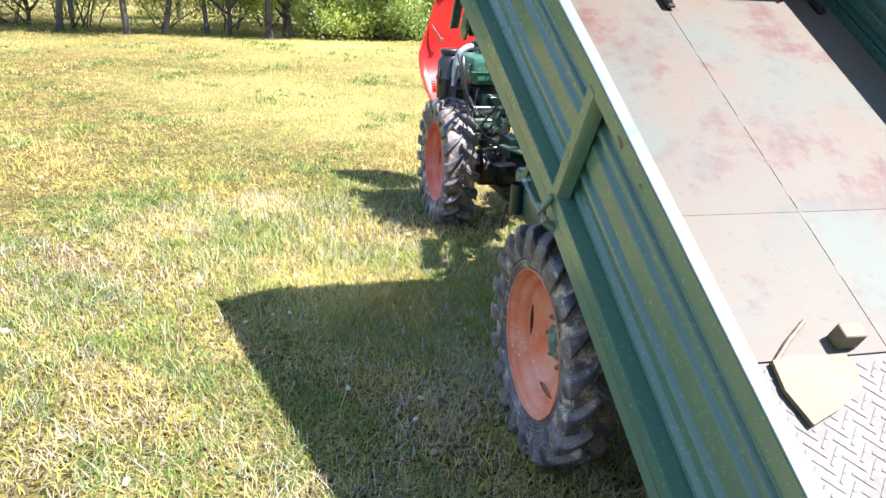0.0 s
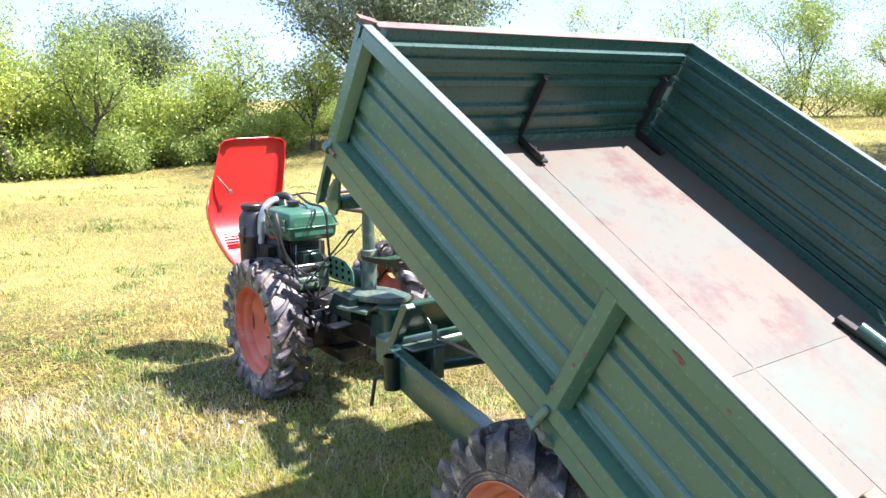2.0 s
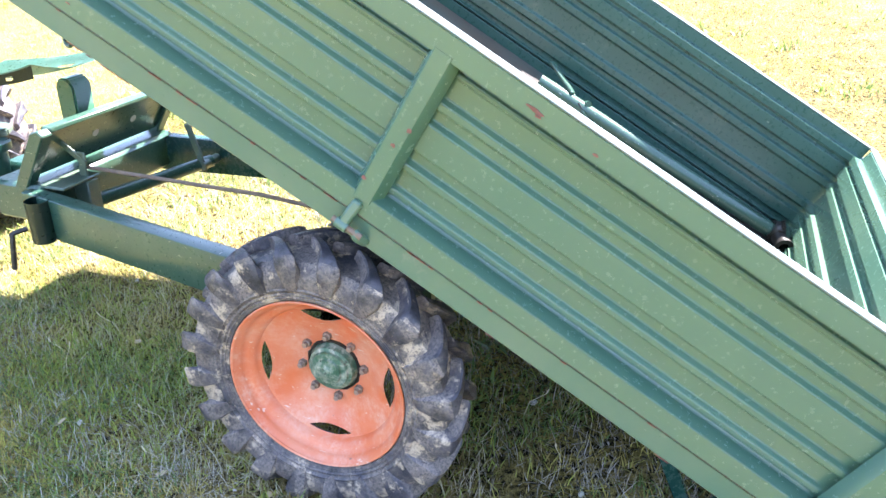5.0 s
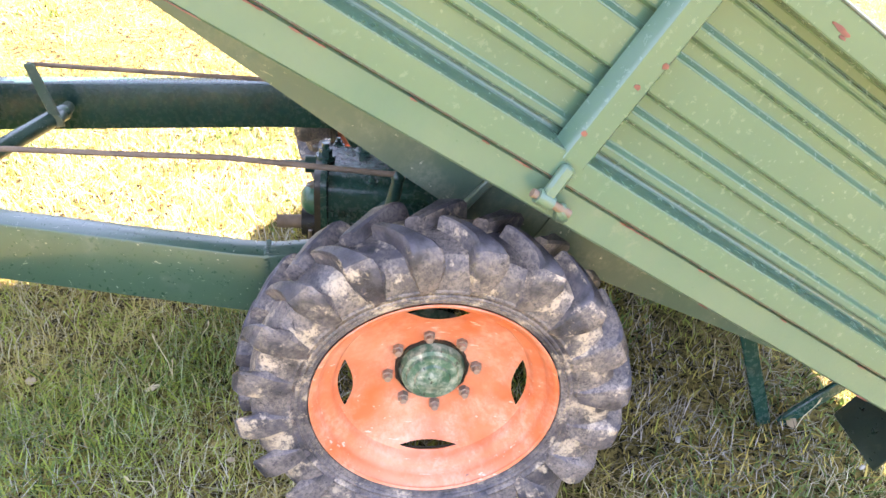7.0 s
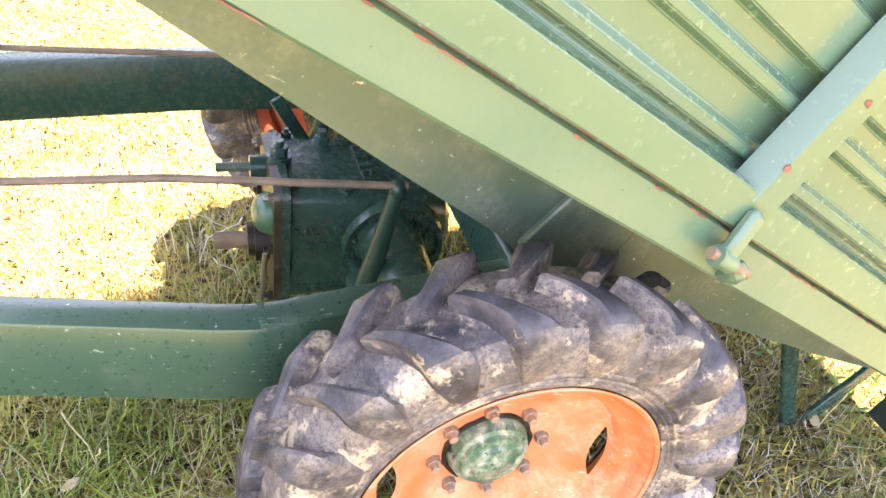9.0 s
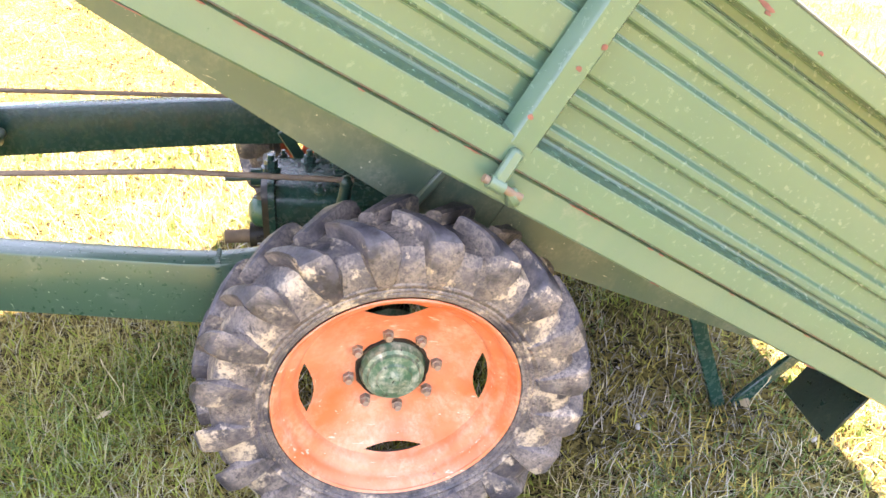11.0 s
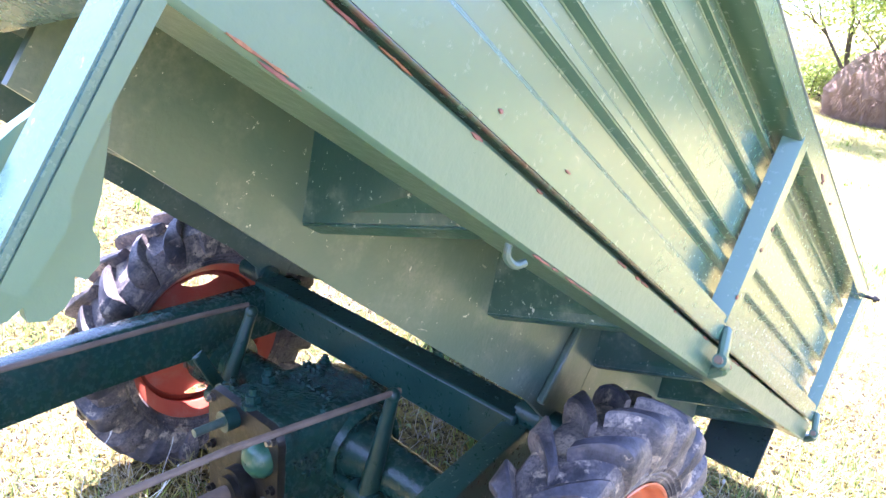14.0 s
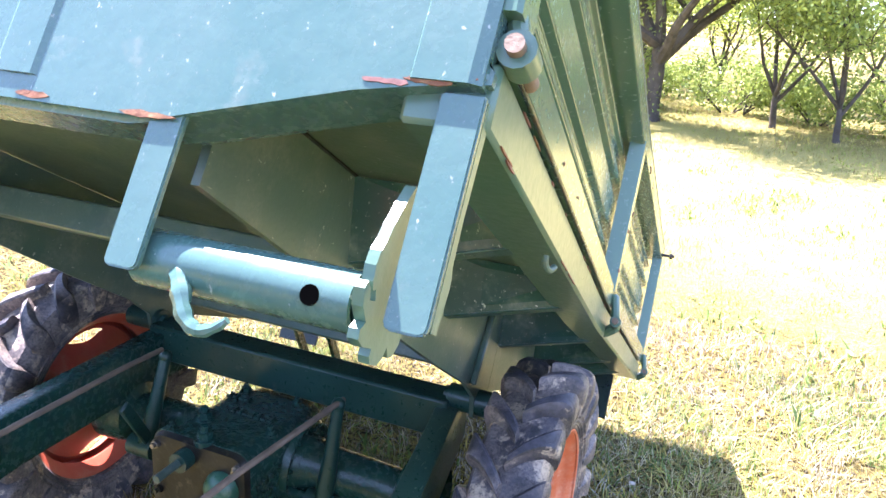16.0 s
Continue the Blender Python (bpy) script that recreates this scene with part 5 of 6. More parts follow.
# foot plates and skid under the gearbox, levers, handle bar
for x0, y0 in ((-0.22, -0.43), (0.10, -0.36)):
    bm = B()
    block(bm, (x0, y0, 0.425), (x0 + 0.12, y0 + 0.08, 0.433), 0.003)
    kp("foot_plate", bm, M_STEEL)
bm = B()
block(bm, (-0.13, -0.34, 0.20), (0.02, 0.08, 0.285), 0.02)
block(bm, (-0.17, -0.36, 0.275), (0.05, 0.10, 0.288), 0.004)
kp("oil_sump", bm, M_OILY)
for pts in (((-0.25, -0.20, 0.60), (-0.22, -0.33, 0.72), (-0.16, -0.50, 0.90)), ((0.02, -0.36, 0.55), (0.06, -0.50, 0.74), (0.10, -0.58, 0.87)), ((-0.06, -0.40, 0.50), (-0.02, -0.50, 0.75), (0.02, -0.52, 0.82))):
    bm = B()
    pipe(bm, curve(pts, 5), 0.005, 8)
    rod(bm, Vector(pts[-1]), Vector(pts[-1]) + Vector((0, -0.04, 0.012)), 0.009, 10)
    kp("control_lever", bm, M_BLACK)
bm = B()
block(bm, (-0.06, -0.40, 0.59), (0.06, -0.30, 0.68), 0.015)
rod(bm, (0.0, -0.35, 0.67), (0.0, -0.35, 0.72), 0.02, 16)
kp("control_box", bm, M_CASTLIT)
bm = B()
pipe(bm, curve([(0.08, -0.62, 0.96), (0.10, -0.62, 0.90), (0.10, -0.62, 0.82), (0.12, -0.60, 0.76)], 5), 0.007, 8)
kp("hand_throttle", bm, M_OILY)
for pts in (((-0.33, -0.05, 0.70), (-0.34, -0.12, 0.62), (-0.30, -0.20, 0.56), (-0.26, -0.26, 0.50)), ((-0.30, 0.02, 0.72), (-0.34, -0.08, 0.66), (-0.33, -0.18, 0.62), (-0.22, -0.28, 0.64)),
            ((-0.18, -0.02, 0.78), (-0.26, -0.10, 0.70), (-0.31, -0.22, 0.66), (-0.30, -0.33, 0.63)), ((-0.14, 0.18, 1.0), (-0.12, -0.02, 1.035), (-0.14, -0.22, 1.02), (-0.18, -0.42, 0.94)),
            ((-0.20, 0.17, 1.0), (-0.16, 0.02, 0.985), (-0.18, -0.12, 0.96), (-0.25, -0.16, 0.85)), ((-0.08, -0.12, 0.62), (-0.18, -0.22, 0.58), (-0.25, -0.30, 0.47), (-0.22, -0.40, 0.42)),
            ((-0.34, 0.06, 0.62), (-0.36, -0.04, 0.56), (-0.30, -0.12, 0.44), (-0.20, -0.20, 0.40))):
    bm = B()
    pipe(bm, curve(pts, 6), 0.0045, 6)
    kp("cable", bm, M_WIRE)

for a, b, r, mat, nm in (((-0.30, -0.20, 0.70), (-0.12, -0.20, 0.70), 0.009, M_STEEL, "fuel_pipe"), ((-0.28, -0.06, 0.74), (-0.28, -0.22, 0.66), 0.007, M_STEEL, "fuel_pipe"), ((-0.20, -0.30, 0.62), (-0.20, -0.30, 0.72), 0.024, M_GREY, "oil_filler"),
                          ((-0.24, -0.24, 0.46), (-0.24, -0.24, 0.60), 0.018, M_OILY, "filter_bowl"), ((-0.16, -0.28, 0.52), (-0.28, -0.18, 0.56), 0.009, M_STEEL, "linkage_rod"), ((-0.05, -0.30, 0.52), (-0.28, -0.34, 0.50), 0.007, M_STEEL, "linkage_rod")):
    bm = B()
    rod(bm, a, b, r, 14)
    rod(bm, Vector(b) * 0.97 + Vector(a) * 0.03, b, r * 1.5, 6)
    kp(nm, bm, mat)
bm = B()
block(bm, (-0.25, -0.20, 0.69), (-0.15, -0.08, 0.76), 0.006)
rocker = kp("rocker_cover", bm, M_CASTSHADE)
for k in range(6):
    bm = B()
    block(bm, (-0.27 + 0.004 * k, -0.10 - 0.018 * k, 0.70), (-0.14, -0.092 - 0.018 * k, 0.80 - 0.012 * k), 0.002)
    kp("cooling_fin", bm, M_CASTSHADE, parent=rocker)
bm = B()
block(bm, (-0.30, -0.20, 0.575), (-0.12, -0.10, 0.640), 0.008)
for k in range(4):
    hexbolt(bm, (-0.285 + 0.05 * k, -0.20, 0.61), (0, -1, 0), 0.010, 0.008)
kp("pump_body", bm, M_GREYGREEN_HUB)
bm = B()
bar(bm, (-0.33, 0.06, 0.96), (-0.33, -0.12, 0.78), 0.02, 0.006, (1, 0, 0))
kp("tank_bracket", bm, M_BLACK)
bm = B()
prism(bm, [(-0.25, -0.52), (-0.07, -0.44), (-0.05, -0.60), (-0.20, -0.70)], 2, 0.555, 0.567)
kp("foot_flap", bm, M_GREY, smooth=False)
for pts in (((-0.26, -0.14, 0.80), (-0.30, -0.24, 0.70), (-0.22, -0.34, 0.66), (-0.10, -0.42, 0.62)), ((-0.30, -0.05, 0.60), (-0.34, -0.16, 0.52), (-0.26, -0.28, 0.54), (-0.14, -0.34, 0.60)), ((-0.20, -0.16, 0.66), (-0.27, -0.26, 0.60), (-0.24, -0.36, 0.56), (-0.12, -0.46, 0.55))):
    bm = B()
    pipe(bm, curve(pts, 6), 0.004, 6)
    kp("cable", bm, M_WIRE)

# ---- loose things in the load box ----
LB = Matrix.Translation(BOX_AT) @ pose(0, 0, 0, SLOPE, 0, 0)


def loose(name, label, category, builder):
    """A loose thing lying on the sloping bed, given in the box's own places."""
    root = new(name)
    root.matrix_basis = LB
    tagged(root, label, category)
    builder(root)
    return root


def jack_builder(root):
    bm = B()
    rod(bm, (0.484, -0.10, 0.072), (0.566, -0.985, 0.076), 0.024, 20)
    rod(bm, (0.566, -0.985, 0.076), (0.567, -0.995, 0.076), 0.028, 20)
    part("tube", bm, M_GREEN, root)
    bm = B()
    rod(bm, (0.566, -0.985, 0.080), (0.570, -1.020, 0.080), 0.034, 12)
    block(bm, (0.535, -1.030, 0.052), (0.600, -0.995, 0.112), 0.008)
    for k in range(3):
        hexbolt(bm, (0.545 + 0.022 * k, -1.012, 0.110), (0, 0, 1), 0.008, 0.007)
    part("coupling", bm, M_OILY, root, "dark oily coupling")
    bm = B()
    lathe(bm, [(0.02, 0.022), (-0.046, 0.024), (-0.050, 0.030), (-0.062, 0.030), (-0.062, 0.016), (-0.03, 0.015)], 20, pose(0.545, -1.020, 0.078, 0, 0, 18))
    part("socket_end", bm, M_OILY, root, "open round socket, dark and oily")
    bm = B()
    bar(bm, (0.470, -0.035, 0.060), (0.486, -0.150, 0.064), 0.036, 0.016)
    part("foot", bm, M_OILY, root)
    bm = B()
    bar(bm, (0.548, -0.095, 0.128), (0.492, -0.215, 0.098), 0.022, 0.010)
    bar(bm, (0.492, -0.215, 0.098), (0.470, -0.290, 0.066), 0.009, 0.007)
    rod(bm, (0.505, -0.265, 0.090), (0.490, -0.275, 0.100), 0.011, 10)
    part("latch", bm, M_GREEN, root)


loose("steel_tube", "green steel tube with an oily coupling on the box bed", "tube", jack_builder)


def cable_builder(root):
    for off in (0.0, 0.018):
        bm = B()
        pipe(bm, curve([(0.478, -0.245, 0.088), (0.462, -0.330, 0.058), (0.360 + off * 0.3, -0.526, 0.052), (0.285 + off, -0.66, 0.051), (0.220 + off, -0.78, 0.050)], 6), 0.0032, 6)
        part("strand", bm, M_WIRE, root)


loose("wire_cable", "thin black double wire cable lying over the box bed", "cable", cable_builder)


def board_builder(root):
    bm = B()
    poly = [(-0.345, -0.545), (-0.352, -0.62), (-0.328, -0.705), (-0.25, -0.676), (-0.165, -0.634), (-0.148, -0.58), (-0.155, -0.545), (-0.215, -0.545), (-0.28, -0.535)]
    prism(bm, poly, 2, 0.0475, 0.060)
    part("board", bm, M_WOODB, root, smooth=False)


loose("wood_board", "torn piece of pale wooden board on the tread plate", "board", board_builder)


def block_builder(root):
    bm = B()
    block(bm, (-0.165, -0.525, 0.0475), (-0.105, -0.485, 0.098), 0.003)
    part("block", bm, M_WOODB, root)


loose("wood_block", "small pale wooden block standing on the box bed", "wood block", block_builder)


def stick_builder(root):
    bm = B()
    pipe(bm, [(-0.345, -0.555, 0.054), (-0.28, -0.50, 0.056), (-0.205, -0.445, 0.052)], 0.0055, 6)
    part("stick", bm, M_RUSTY, root)


loose("stick", "thin grey-brown stick lying on the box bed", "stick", stick_builder)


# ---- trees ----
def limb(bm, p, d, length, r, depth, tips, rng, bend=0.25):
    pts, rad = [p], [r]
    n = 5
    q = d.normalized()
    for i in range(n):
        q = (q + Vector((rng.uniform(-bend, bend), rng.uniform(-bend, bend), rng.uniform(-bend * 0.4, bend * 0.6)))).normalized()
        p = p + q * length / n
        pts.append(p)
        rad.append(r * (1 - 0.62 * (i + 1) / n))
    pipe(bm, pts, rad, 7 if depth > 1 else 5)
    if depth <= 1:
        tips.extend((pts[k], q) for k in (2, 3, 4, 5))
    if depth > 0:
        for k in range(rng.choice((3, 4)) if depth > 1 else 3):
            i = rng.randint(2, n)
            az = rng.uniform(0, math.tau)
            side = Vector((math.cos(az), math.sin(az), rng.uniform(0.0, 0.6)))
            limb(bm, pts[i], (q * 0.6 + side * 0.8), length * rng.uniform(0.5, 0.72), rad[i] * 0.75, depth - 1, tips, rng, bend * 1.2)


def foliage(name, centres, spread, count, size, material, rng):
    """Many small folded leaves round the twigs, in one mesh."""
    g = np.random.default_rng(rng.randint(0, 10 ** 6))
    cen = np.array([tuple(c) for c in centres], dtype=np.float64)
    idx = g.integers(0, len(cen), count)
    p = cen[idx] + np.clip(g.normal(0, 1, (count, 3)), -1.4, 1.4) * np.array(spread) * g.uniform(0.3, 1.0, (count, 1))
    a = g.normal(0, 1, (count, 3))
    a /= np.linalg.norm(a, axis=1)[:, None]
    b = np.cross(a, g.normal(0, 1, (count, 3)))
    b /= np.linalg.norm(b, axis=1)[:, None] + 1e-9
    c = np.cross(a, b)
    s = size * g.uniform(0.6, 1.3, (count, 1))
    v = np.stack([p - a * s, p + b * s * 0.42 + c * s * 0.12, p + a * s, p - b * s * 0.42 + c * s * 0.12], 1).reshape(-1, 3)
    return quads(name, v, count, 4, material)


def quads(name, v, count, per, material):
    me = bpy.data.meshes.new(name)
    me.vertices.add(len(v))
    me.vertices.foreach_set("co", v.astype(np.float32).ravel())
    me.loops.add(count * per)
    me.loops.foreach_set("vertex_index", np.arange(count * per, dtype=np.int32))
    me.polygons.add(count)
    me.polygons.foreach_set("loop_start", np.arange(0, count * per, per, dtype=np.int32))
    me.update(calc_edges=True)
    me.materials.append(material)
    return me


def tree(base, tall, trunk_r, seed, leaf, label, lean=(0, 0), leaves=5000, size=0.085, first=0.28, spread=0.32, forks=4, depth=2, wide=0.75):
    rng = random.Random(seed)
    x, y = base
    z = height(x, y) - 0.05
    root = new("tree")
    root.location = (x, y, z)
    tagged(root, label, "tree", "orchard trees")
    bm = B()
    tips = []
    n = 5
    p, q = Vector((0, 0, 0)), Vector((lean[0], lean[1], 1)).normalized()
    pts, rad = [p.copy()], [trunk_r * 1.35]
    for i in range(n):
        q = (q + Vector((rng.uniform(-0.09, 0.09), rng.uniform(-0.09, 0.09), 0.06))).normalized()
        p = p + q * tall * first / n
        pts.append(p.copy())
        rad.append(trunk_r * (1 - 0.25 * (i + 1) / n))
    pipe(bm, pts, rad, 10)
    for k in range(forks):
        az = k * math.tau / forks + rng.uniform(-0.5, 0.5)
        d = Vector((math.cos(az) * wide, math.sin(az) * wide, rng.uniform(0.6, 1.25)))
        limb(bm, pts[-1 if k < 2 else -2], d, tall * rng.uniform(0.34, 0.5), trunk_r * 0.62, depth, tips, rng)
    limb(bm, pts[-1], q, tall * 0.5, trunk_r * 0.65, depth, tips, rng, 0.15)
    part("trunk", bm, M_BARK, root)
    me = foliage("crown", [t[0] for t in tips], (spread, spread, spread * 0.8), leaves, size, leaf, rng)
    o = new("crown", me)
    o.parent = root
    return root


YG, GR, DK = M_LEAF_YELLOW, M_LEAF_GREEN, M_LEAF_DARK
TREES = [
    # along the far edge of the meadow, in front
    ((-9.5, 19.5), 3.9, 0.09, GR), ((-7.2, 18.6), 4.1, 0.11, YG), ((-5.0, 19.2), 3.8, 0.10, GR), ((-2.9, 18.6), 4.2, 0.12, YG), ((-0.7, 18.0), 3.6, 0.10, GR), ((0.5, 18.9), 4.0, 0.09, YG),
    ((1.6, 18.5), 3.8, 0.12, YG), ((3.1, 19.0), 2.2, 0.09, YG), ((4.4, 18.8), 2.3, 0.09, YG), ((5.4, 18.6), 2.9, 0.10, YG), ((6.3, 18.9), 3.0, 0.10, YG),
    ((-11, 22), 5.0, 0.13, GR), ((-6, 22.5), 5.0, 0.13, YG), ((-1.5, 22.5), 4.8, 0.13, GR), ((0.8, 24.5), 5.2, 0.14, YG),
    # to the right, past the trailer
    ((13.0, 24.0), 4.6, 0.10, YG), ((17.0, 23.0), 4.6, 0.10, GR), ((19.5, 20.0), 4.4, 0.10, YG), ((20.5, 16.5), 4.3, 0.09, YG), ((22.5, 13.5), 4.2, 0.09, GR), ((23.0, 11.0), 4.2, 0.09, YG),
    ((25.0, 9.0), 4.0, 0.09, YG), ((24.0, 6.2), 3.8, 0.08, GR), ((26.0, 4.0), 4.2, 0.09, YG), ((28.0, 14.0), 5.0, 0.1, GR), ((22.0, 2.0), 3.8, 0.08, GR), ((30, 9), 4.8, 0.1, YG),
]
for k, (b, tall, r, leaf) in enumerate(TREES):
    lab = {YG: "small orchard tree with bright yellow-green leaves", GR: "small orchard tree with green leaves", DK: "taller tree with dark green leaves"}[leaf]
    rng = random.Random(700 + k)
    tree((b[0] + rng.uniform(-0.6, 0.6), b[1] + rng.uniform(-0.7, 0.9)), tall * (0.66 if b[0] < 2 else 0.85) * rng.uniform(0.80, 1.22), r * 0.55, 100 + k, leaf, lab, (random.Random(k).uniform(-0.2, 0.2), 0), leaves=14000 if tall > 6 else rng.choice((6500, 8000, 9500)), size=0.040, first=rng.choice((0.16, 0.22, 0.30)), spread=rng.choice((0.30, 0.36, 0.42)))
for k, (x, r, lean) in enumerate(((-2.30, 0.085, 0.02), (-1.62, 0.075, 0.26), (-0.77, 0.06, 0.06), (0.52, 0.11, -0.04), (2.95, 0.06, 0.12), (1.02, 0.075, -0.12), (1.62, 0.085, -0.30), (-3.6, 0.09, 0.12))):
    tree((x, 17.5 + 0.2 * (k % 3)), 2.8, r * 0.85, 160 + k, GR if k % 3 else YG, "orchard tree with a bare dark leaning trunk and thin crown", (lean, 0.0), leaves=7500, size=0.036, first=0.38, spread=0.36, forks=4, depth=2)
tree((9.0, 15.9), 7.0, 0.085, 11, DK, "tall upright grey-green tree at the meadow edge", (-0.10, 0.0), leaves=56000, size=0.042, first=0.07, spread=0.40, forks=9, wide=0.42)
tree((5.6, 25.0), 4.9, 0.10, 51, DK, "dense dark green tree behind the meadow edge", leaves=30000, size=0.050, first=0.10, spread=0.46, forks=7, wide=0.62)
tree((7.4, 16.8), 2.3, 0.055, 12, YG, "thin tree with sparse yellow-green leaves", (0.1, 0), leaves=6000, size=0.040, wide=0.55)
tree((12.2, 5.0), 3.7, 0.105, 13, DK, "old fruit tree with a dark forked trunk", (0.05, 0.0), leaves=12000, size=0.042, first=0.22, spread=0.34, forks=4, wide=1.1)
shade_tree = tree((2.05, -7.3), 4.0, 0.13, 21, GR, "fruit tree with an ivy-grown dark trunk behind the trailer", (0.03, 0), leaves=26000, size=0.040, first=0.26, spread=0.44, forks=6, wide=0.95)
ivy = new("ivy", foliage("ivy", [(0.01 * k, 0.02 * math.sin(k), 0.18 + 0.11 * k) for k in range(10)], (0.12, 0.12, 0.07), 1500, 0.030, GR, random.Random(77)))
ivy.parent = shade_tree
tree((-0.30, -6.95), 3.3, 0.045, 22, GR, "small shade tree with broad green leaves", (0.12, 0), leaves=12000, size=0.036, first=0.14, spread=0.32)
tree((0.45, -7.8), 3.4, 0.05, 23, GR, "small shade tree with broad green leaves", (-0.05, 0), leaves=12000, size=0.036, first=0.14, spread=0.32)
for k, b in enumerate(((-2.2, -8.5), (3.8, -9.6), (1.4, -11.5), (-1.2, -11.0), (5.6, -8.0), (-4.5, -8.0), (3.0, -13.0))):
    tree(b, 3.6, 0.045, 40 + k, GR if k % 2 else YG, "small orchard tree with green leaves" if k % 2 else "small orchard tree with bright yellow-green leaves", leaves=9000, size=0.042, first=0.14, spread=0.40)


def bush(base, r, h, leaf, seed, n=4200):
    rng = random.Random(seed)
    x, y = base
    root = new("bush")
    root.location = (x, y, height(x, y) - 0.03)
    tagged(root, "low tangled green bush at the meadow edge", "bush", "edge bushes")
    bm = B()
    tips = []
    for k in range(7):
        a = rng.uniform(0, math.tau)
        limb(bm, Vector((rng.uniform(-0.2, 0.2) * r, rng.uniform(-0.2, 0.2) * r, 0)), Vector((math.cos(a) * r, math.sin(a) * r, h * rng.uniform(0.6, 1.2))), h * rng.uniform(0.7, 1.1), 0.018, 1, tips, rng)
    part("stem", bm, M_BARK, root)
    o = new("leaves", foliage("leaves", [t[0] for t in tips], (r * 0.35, r * 0.35, h * 0.22), n, 0.038, leaf, rng))
    o.parent = root


for k in range(22):
    rng = random.Random(300 + k)
    bush((-13 + k * 1.12 + rng.uniform(-0.5, 0.5), 20.2 + rng.uniform(-1.2, 1.6)), rng.uniform(1.0, 1.6), rng.uniform(1.3, 2.3) * (1.0 if k < 13 else 0.8 if k < 18 else 0.45), (YG, YG, GR)[k % 3], 300 + k, 9500)
for k in range(8):
    rng = random.Random(390 + k)
    bush((1.7 + k * 0.70, 17.9 + rng.uniform(-0.5, 0.5)), rng.uniform(0.6, 0.9), rng.uniform(0.55, 0.95), (GR, YG, GR)[k % 3], 390 + k, 6500)
for k in range(20):
    rng = random.Random(340 + k)
    bush((12.5 + k * 0.85, 25 - k * 1.15 + rng.uniform(-1, 1)), 1.4, rng.uniform(1.0, 1.7), (YG, GR)[k % 2], 340 + k, 5500)
for k, b in enumerate(((-1.5, -8.2), (-0.2, -8.9), (1.0, -9.2), (-2.8, -7.4), (4.4, -10.5), (2.4, -11.0))):
    bush(b, 0.8, 0.8, GR, 370 + k, 4000)

# haystack behind
bm = B()
lathe(bm, [(0.0, 0.95), (0.3, 1.0), (0.55, 0.85), (0.75, 0.55), (0.86, 0.2), (0.90, 0.0)], 40, pose(0, 0, 0, 0, -90, 0))
for v in bm.verts:
    k = 1 + 0.10 * noise.noise(v.co * 2.2) + 0.05 * noise.noise(v.co * 9)
    v.co.x *= k
    v.co.y *= k
stack = new("haystack")
stack.location = (2.95, -8.7, height(2.95, -8.7))
stack.scale = (0.80, 0.80, 1.15)
tagged(stack, "weathered grey-brown haystack beside a tree", "haystack")
part("hay_body", bm, M_HAY, stack)
g = np.random.default_rng(5)
n = 9000
ang, zz = g.uniform(0, math.tau, n), g.uniform(0, 0.85, n)
rr = np.interp(zz, [0, 0.3, 0.55, 0.75, 0.86], [0.97, 1.02, 0.87, 0.57, 0.22])
p = np.stack([rr * np.cos(ang), rr * np.sin(ang), zz], 1)
d = g.normal(0, 1, (n, 3)) * 0.06 + np.stack([np.cos(ang), np.sin(ang), -1.2 + 0 * ang], 1) * 0.05
wv = np.stack([-np.sin(ang), np.cos(ang), 0 * ang], 1) * 0.004
o = new("straw", quads("straw", np.stack([p - wv, p + wv, p + d + wv * 0.3, p + d - wv * 0.3], 1).reshape(-1, 3), n, 4, M_HAY))
o.parent = stack
o["kind"] = "stuff"

# far hills
bm = B()
prev = None
for k in range(161):
    a = k * math.tau / 160
    col = []
    for r, f in ((420, 0.0), (520, 0.6), (640, 1.0), (760, 0.8)):
        hgt = 18 + 16 * noise.noise((math.cos(a) * 2.2, math.sin(a) * 2.2, 1.0)) + 5 * noise.noise((math.cos(a) * 9, math.sin(a) * 9, 4.0))
        col.append(bm.verts.new((r * math.cos(a), r * math.sin(a), -4 + hgt * f)))
    if prev:
        for i in range(3):
            bm.faces.new((prev[i], col[i], col[i + 1], prev[i + 1]))
    prev = col
hills = new("backdrop", finish(bm, "backdrop", M_HILL, True))
tagged(hills, "hazy blue-green wooded hills on the horizon", "hills", kind="structure")


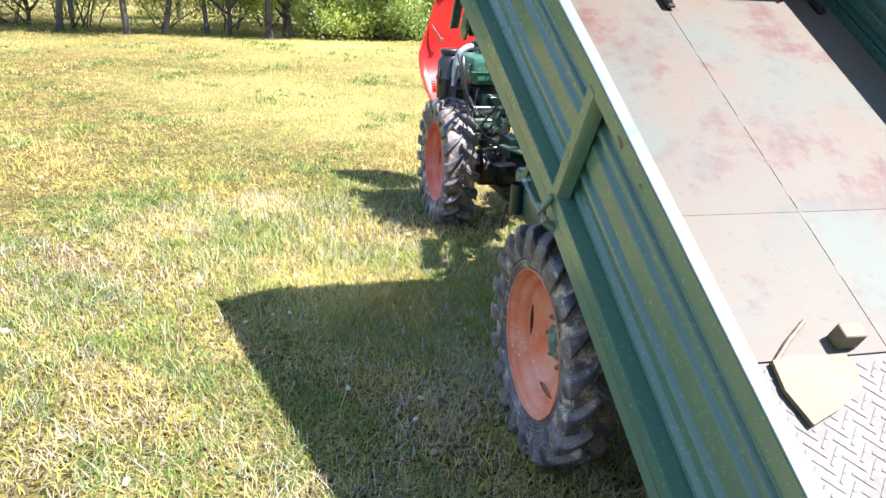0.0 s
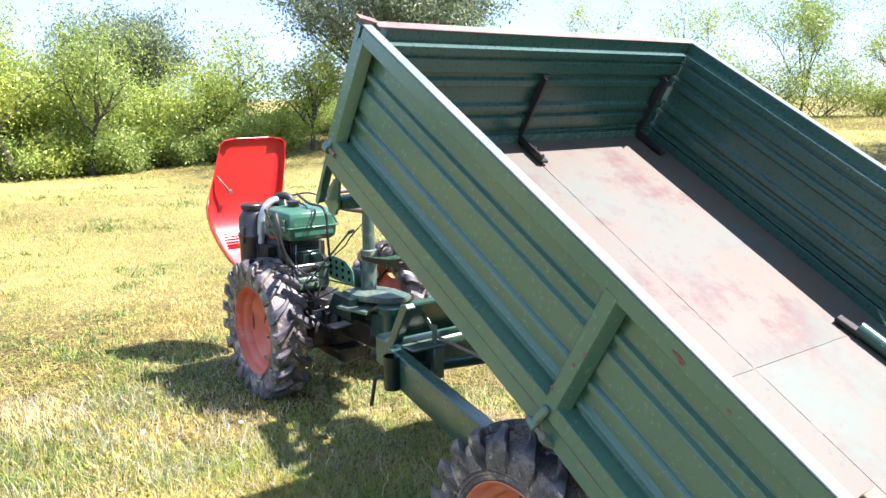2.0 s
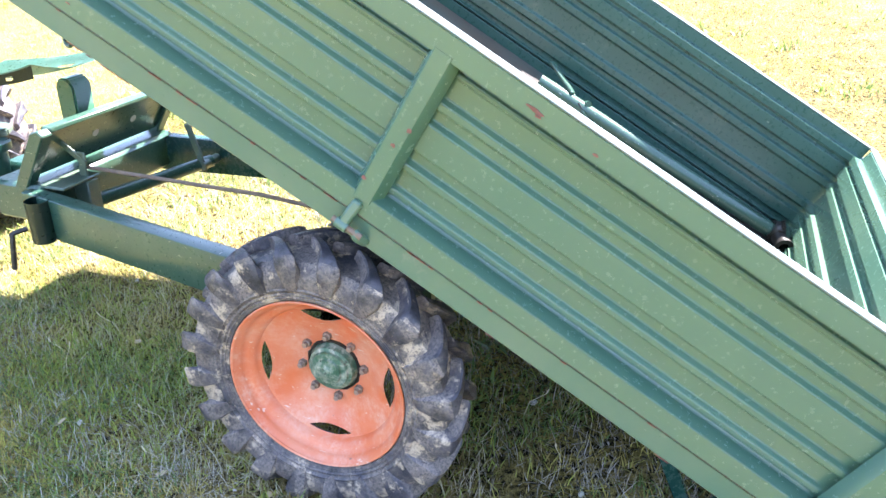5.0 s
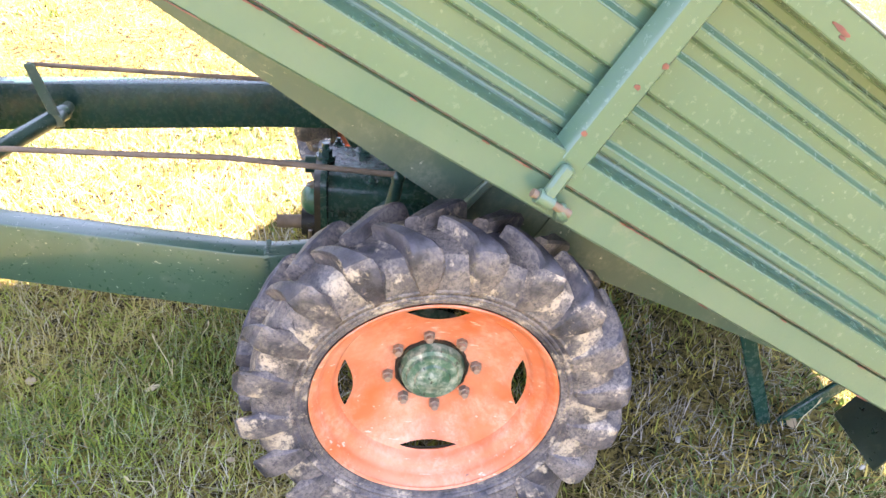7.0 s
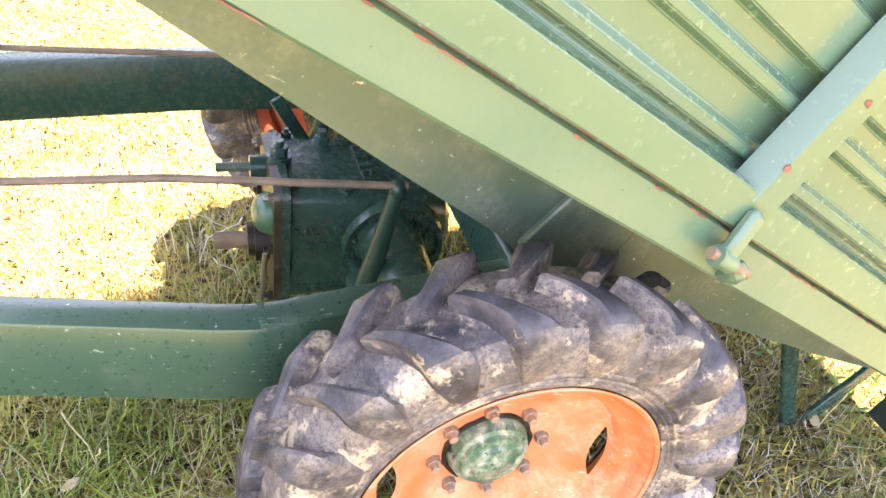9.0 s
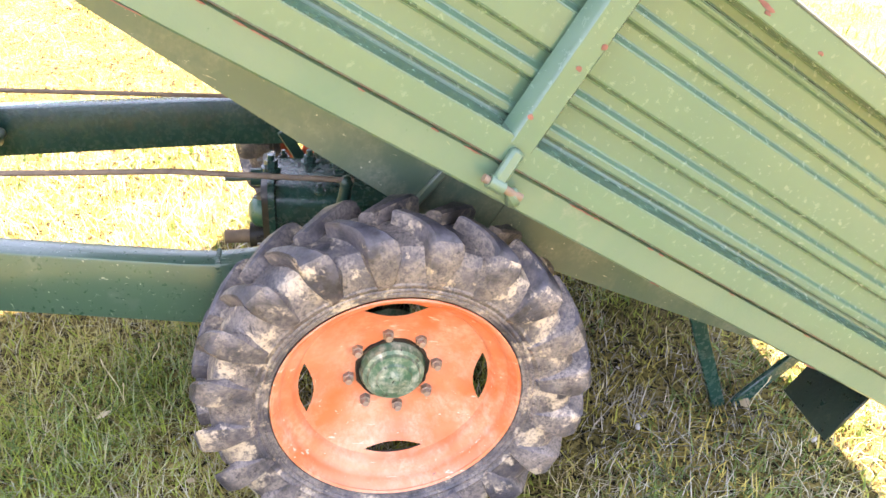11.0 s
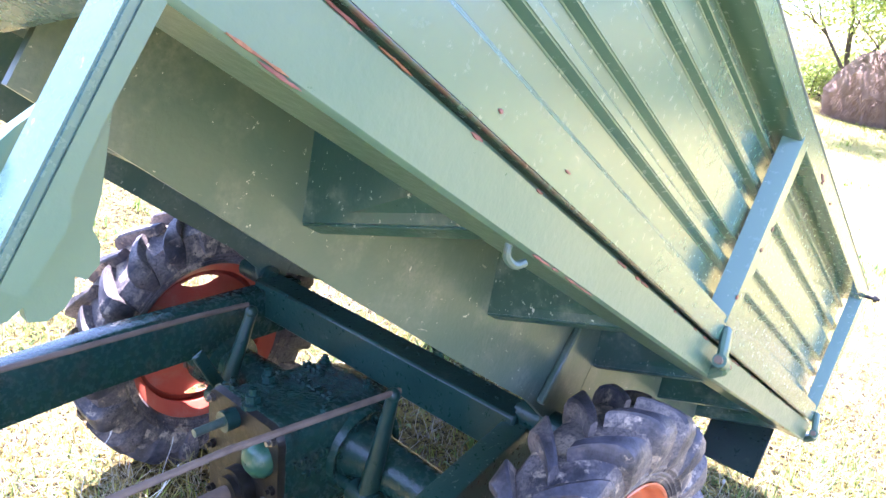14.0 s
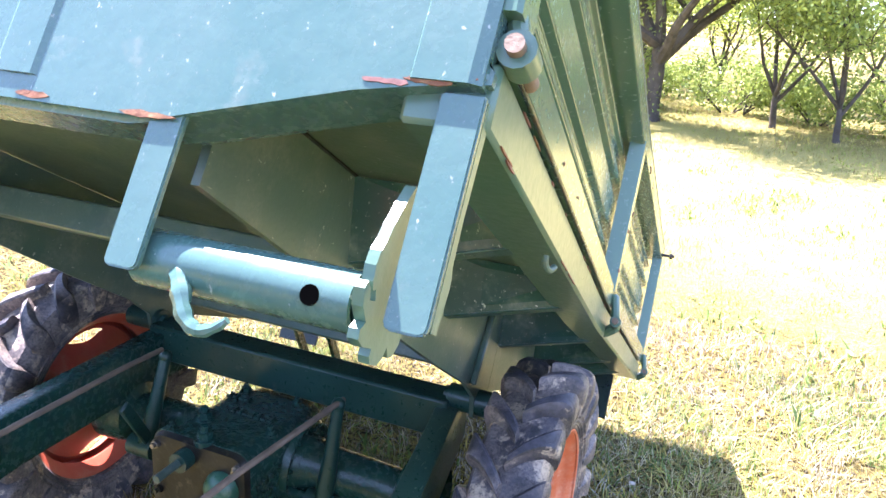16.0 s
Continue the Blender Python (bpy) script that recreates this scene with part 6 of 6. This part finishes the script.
# ---- grass ----
def blades(name, label, count, centre, reach, power, hmin, hmax, width, material, seed, keep):
    """Grass blades, thinning out and growing coarser with the distance from centre."""
    g = np.random.default_rng(seed)
    nc = count // 9 + 1
    r = reach * g.uniform(0, 1, nc) ** power
    a = g.uniform(0, math.tau, nc)
    c = np.repeat(np.stack([centre[0] + r * np.cos(a), centre[1] + r * np.sin(a)], 1), 9, 0)[:count]
    rad = np.repeat(r, 9)[:count]
    grow = 1 + 0.13 * rad
    c = c + g.normal(0, 0.028, (count, 2)) * grow[:, None]
    ok = keep(c[:, 0], c[:, 1])
    c, grow = c[ok], grow[ok]
    n = len(c)
    fx, fy = c[:, 0], c[:, 1]
    z = np.array([height(a, b) for a, b in c])
    ang = g.uniform(0, math.tau, n)
    lean = g.uniform(0.15, 1.35, n)
    hh = (hmin + (hmax - hmin) * g.uniform(0, 1, n) ** 1.7 * (0.8 + 0.4 * np.sin(fx * 2.1 + 1) * np.sin(fy * 1.7))) * (0.85 + 0.15 * grow)
    w = width * g.uniform(0.6, 1.4, n) * grow
    dx, dy = np.cos(ang), np.sin(ang)
    px, py = -dy * w / 2, dx * w / 2
    def pt(t, s):
        out = hh * lean * t * t
        return np.stack([fx + dx * out + px * s, fy + dy * out + py * s, z - 0.012 + hh * t * (1 - 0.25 * lean * t)], 1)
    v = np.stack([pt(0, 0), pt(0.45, 1), pt(1.0, 0), pt(0.45, -1)], 1).reshape(-1, 3)
    ob = new(name, quads(name, v, n, 4, material))
    return tagged(ob, label, "grass", kind="stuff")


def off_wheels(x, y):
    out = np.ones(len(x), bool)
    for cx, cy in ((1.025, 2.30), (2.225, 2.30), (1.25, 4.59), (2.02, 4.63)):
        out &= ~((np.abs(x - cx) < 0.085) & (np.abs(y - cy) < 0.14))
    return out


blades("meadow_grass", "short dry straw-coloured meadow grass mixed with green", 820000, (0.7, 3.4), 24.0, 1.38, 0.020, 0.078, 0.0029, M_GRASS, 1, off_wheels)
# real green tufts, with extra blades whose colour imitates the cool shade
blades("green_grass", "longer green grass beside the trailer, thickened for its cool shade", 95000, (0.6, 3.1), 2.7, 0.62, 0.03, 0.085, 0.0030, M_WEED, 2, lambda x, y: off_wheels(x, y) & (np.sin(x * 4.1 + 0.7) * np.sin(y * 3.3) + 0.6 * np.sin(x * 9 + y * 7) > -0.05))


M_DEAD = blade_material("dead_grass_blades", (0.09, 0.080, 0.062), (0.60, 0.56, 0.47), (0.08, 0.12, 0.05), (0.32, 0.38, 0.20), 0.70)
blades("dead_grass", "thin bleached dead grass lying among the green", 70000, (0.9, 2.7), 2.6, 0.66, 0.030, 0.105, 0.0019, M_DEAD, 21, lambda x, y: off_wheels(x, y))


def weed_spots(x, y):
    return off_wheels(x, y) & (np.sin(x * 2.6 + 0.4) * np.sin(y * 2.1 + 1.1) + 0.8 * np.sin(x * 6.3 + y * 2.2) * np.sin(y * 5.1 - x) > 0.66)


blades("meadow_weeds", "low green weeds in patches between the dry grass", 150000, (-0.5, 6.0), 10.0, 0.70, 0.035, 0.090, 0.0062, M_WEED, 7, weed_spots)


def stalks(name, label, count, centre, reach, seed, material, tall):
    """Thin dry stalks with a small seed head, standing or fallen."""
    g = random.Random(seed)
    bm = B()
    for k in range(count):
        r, a = reach * g.random() ** 0.6, g.uniform(0, math.tau)
        x, y = centre[0] + r * math.cos(a), centre[1] + r * math.sin(a)
        if abs(x - 1.05) < 0.14 and abs(y - 2.3) < 0.4:
            continue
        h = tall * g.uniform(0.5, 1.2)
        lx, ly = g.uniform(-0.5, 0.5), g.uniform(-0.5, 0.5)
        z = height(x, y)
        p = [(x + lx * h * t * t, y + ly * h * t * t, z + h * t * (1 - 0.2 * t)) for t in (0, 0.5, 1.0)]
        pipe(bm, p, [0.0013, 0.0011, 0.0009], 4)
        e = Vector(p[-1])
        pipe(bm, [e, e + Vector((lx * 0.008, ly * 0.008, 0.010)), e + Vector((lx * 0.016, ly * 0.016, 0.020))], [0.001, 0.0024, 0.001], 5)
    ob = new(name, finish(bm, name, material))
    return tagged(ob, label, "stalks", kind="stuff")


M_STALK = surface("bleached_stalk", (0.50, 0.42, 0.24), (0.62, 0.55, 0.36), 0.8)
stalks("dry_stalks", "thin bleached grass stalks with small seed heads", 600, (0.6, 3.6), 4.5, 8, M_STALK, 0.11)
M_BLOOM = surface("white_seed_head", (0.62, 0.62, 0.58), (0.70, 0.68, 0.62), 0.8)
stalks("white_flower_stems", "pale flower stems standing in the shade by the wheel", 26, (2.05, 2.72), 0.30, 9, M_BLOOM, 0.17)


def litter(name, label, category, count, centre, reach, seed, material, size, flat):
    """Small loose pieces scattered on the ground."""
    g = random.Random(seed)
    bm = B()
    for k in range(count):
        r, a = reach * g.random() ** 0.6, g.uniform(0, math.tau)
        x, y = centre[0] + r * math.cos(a), centre[1] + r * math.sin(a)
        q = size * g.uniform(0.5, 1.4)
        m = pose(x, y, height(x, y) + 0.018, g.uniform(-25, 25), g.uniform(-25, 25), g.uniform(0, 360)) @ Matrix.Diagonal((q, q * g.uniform(0.5, 0.9), q * flat, 1))
        bmesh.ops.create_icosphere(bm, subdivisions=1, radius=1.0, matrix=m)
    ob = new(name, finish(bm, name, material))
    return tagged(ob, label, category, kind="stuff")


litter("dry_leaves", "fallen pale dry leaves in the grass", "leaves", 260, (0.3, 3.4), 4.5, 12, M_LITTER, 0.016, 0.12)
litter("pebbles", "small pale stones lying in the grass", "stones", 70, (0.3, 3.2), 3.0, 13, M_STONE_DAYLIGHT, 0.010, 0.6)
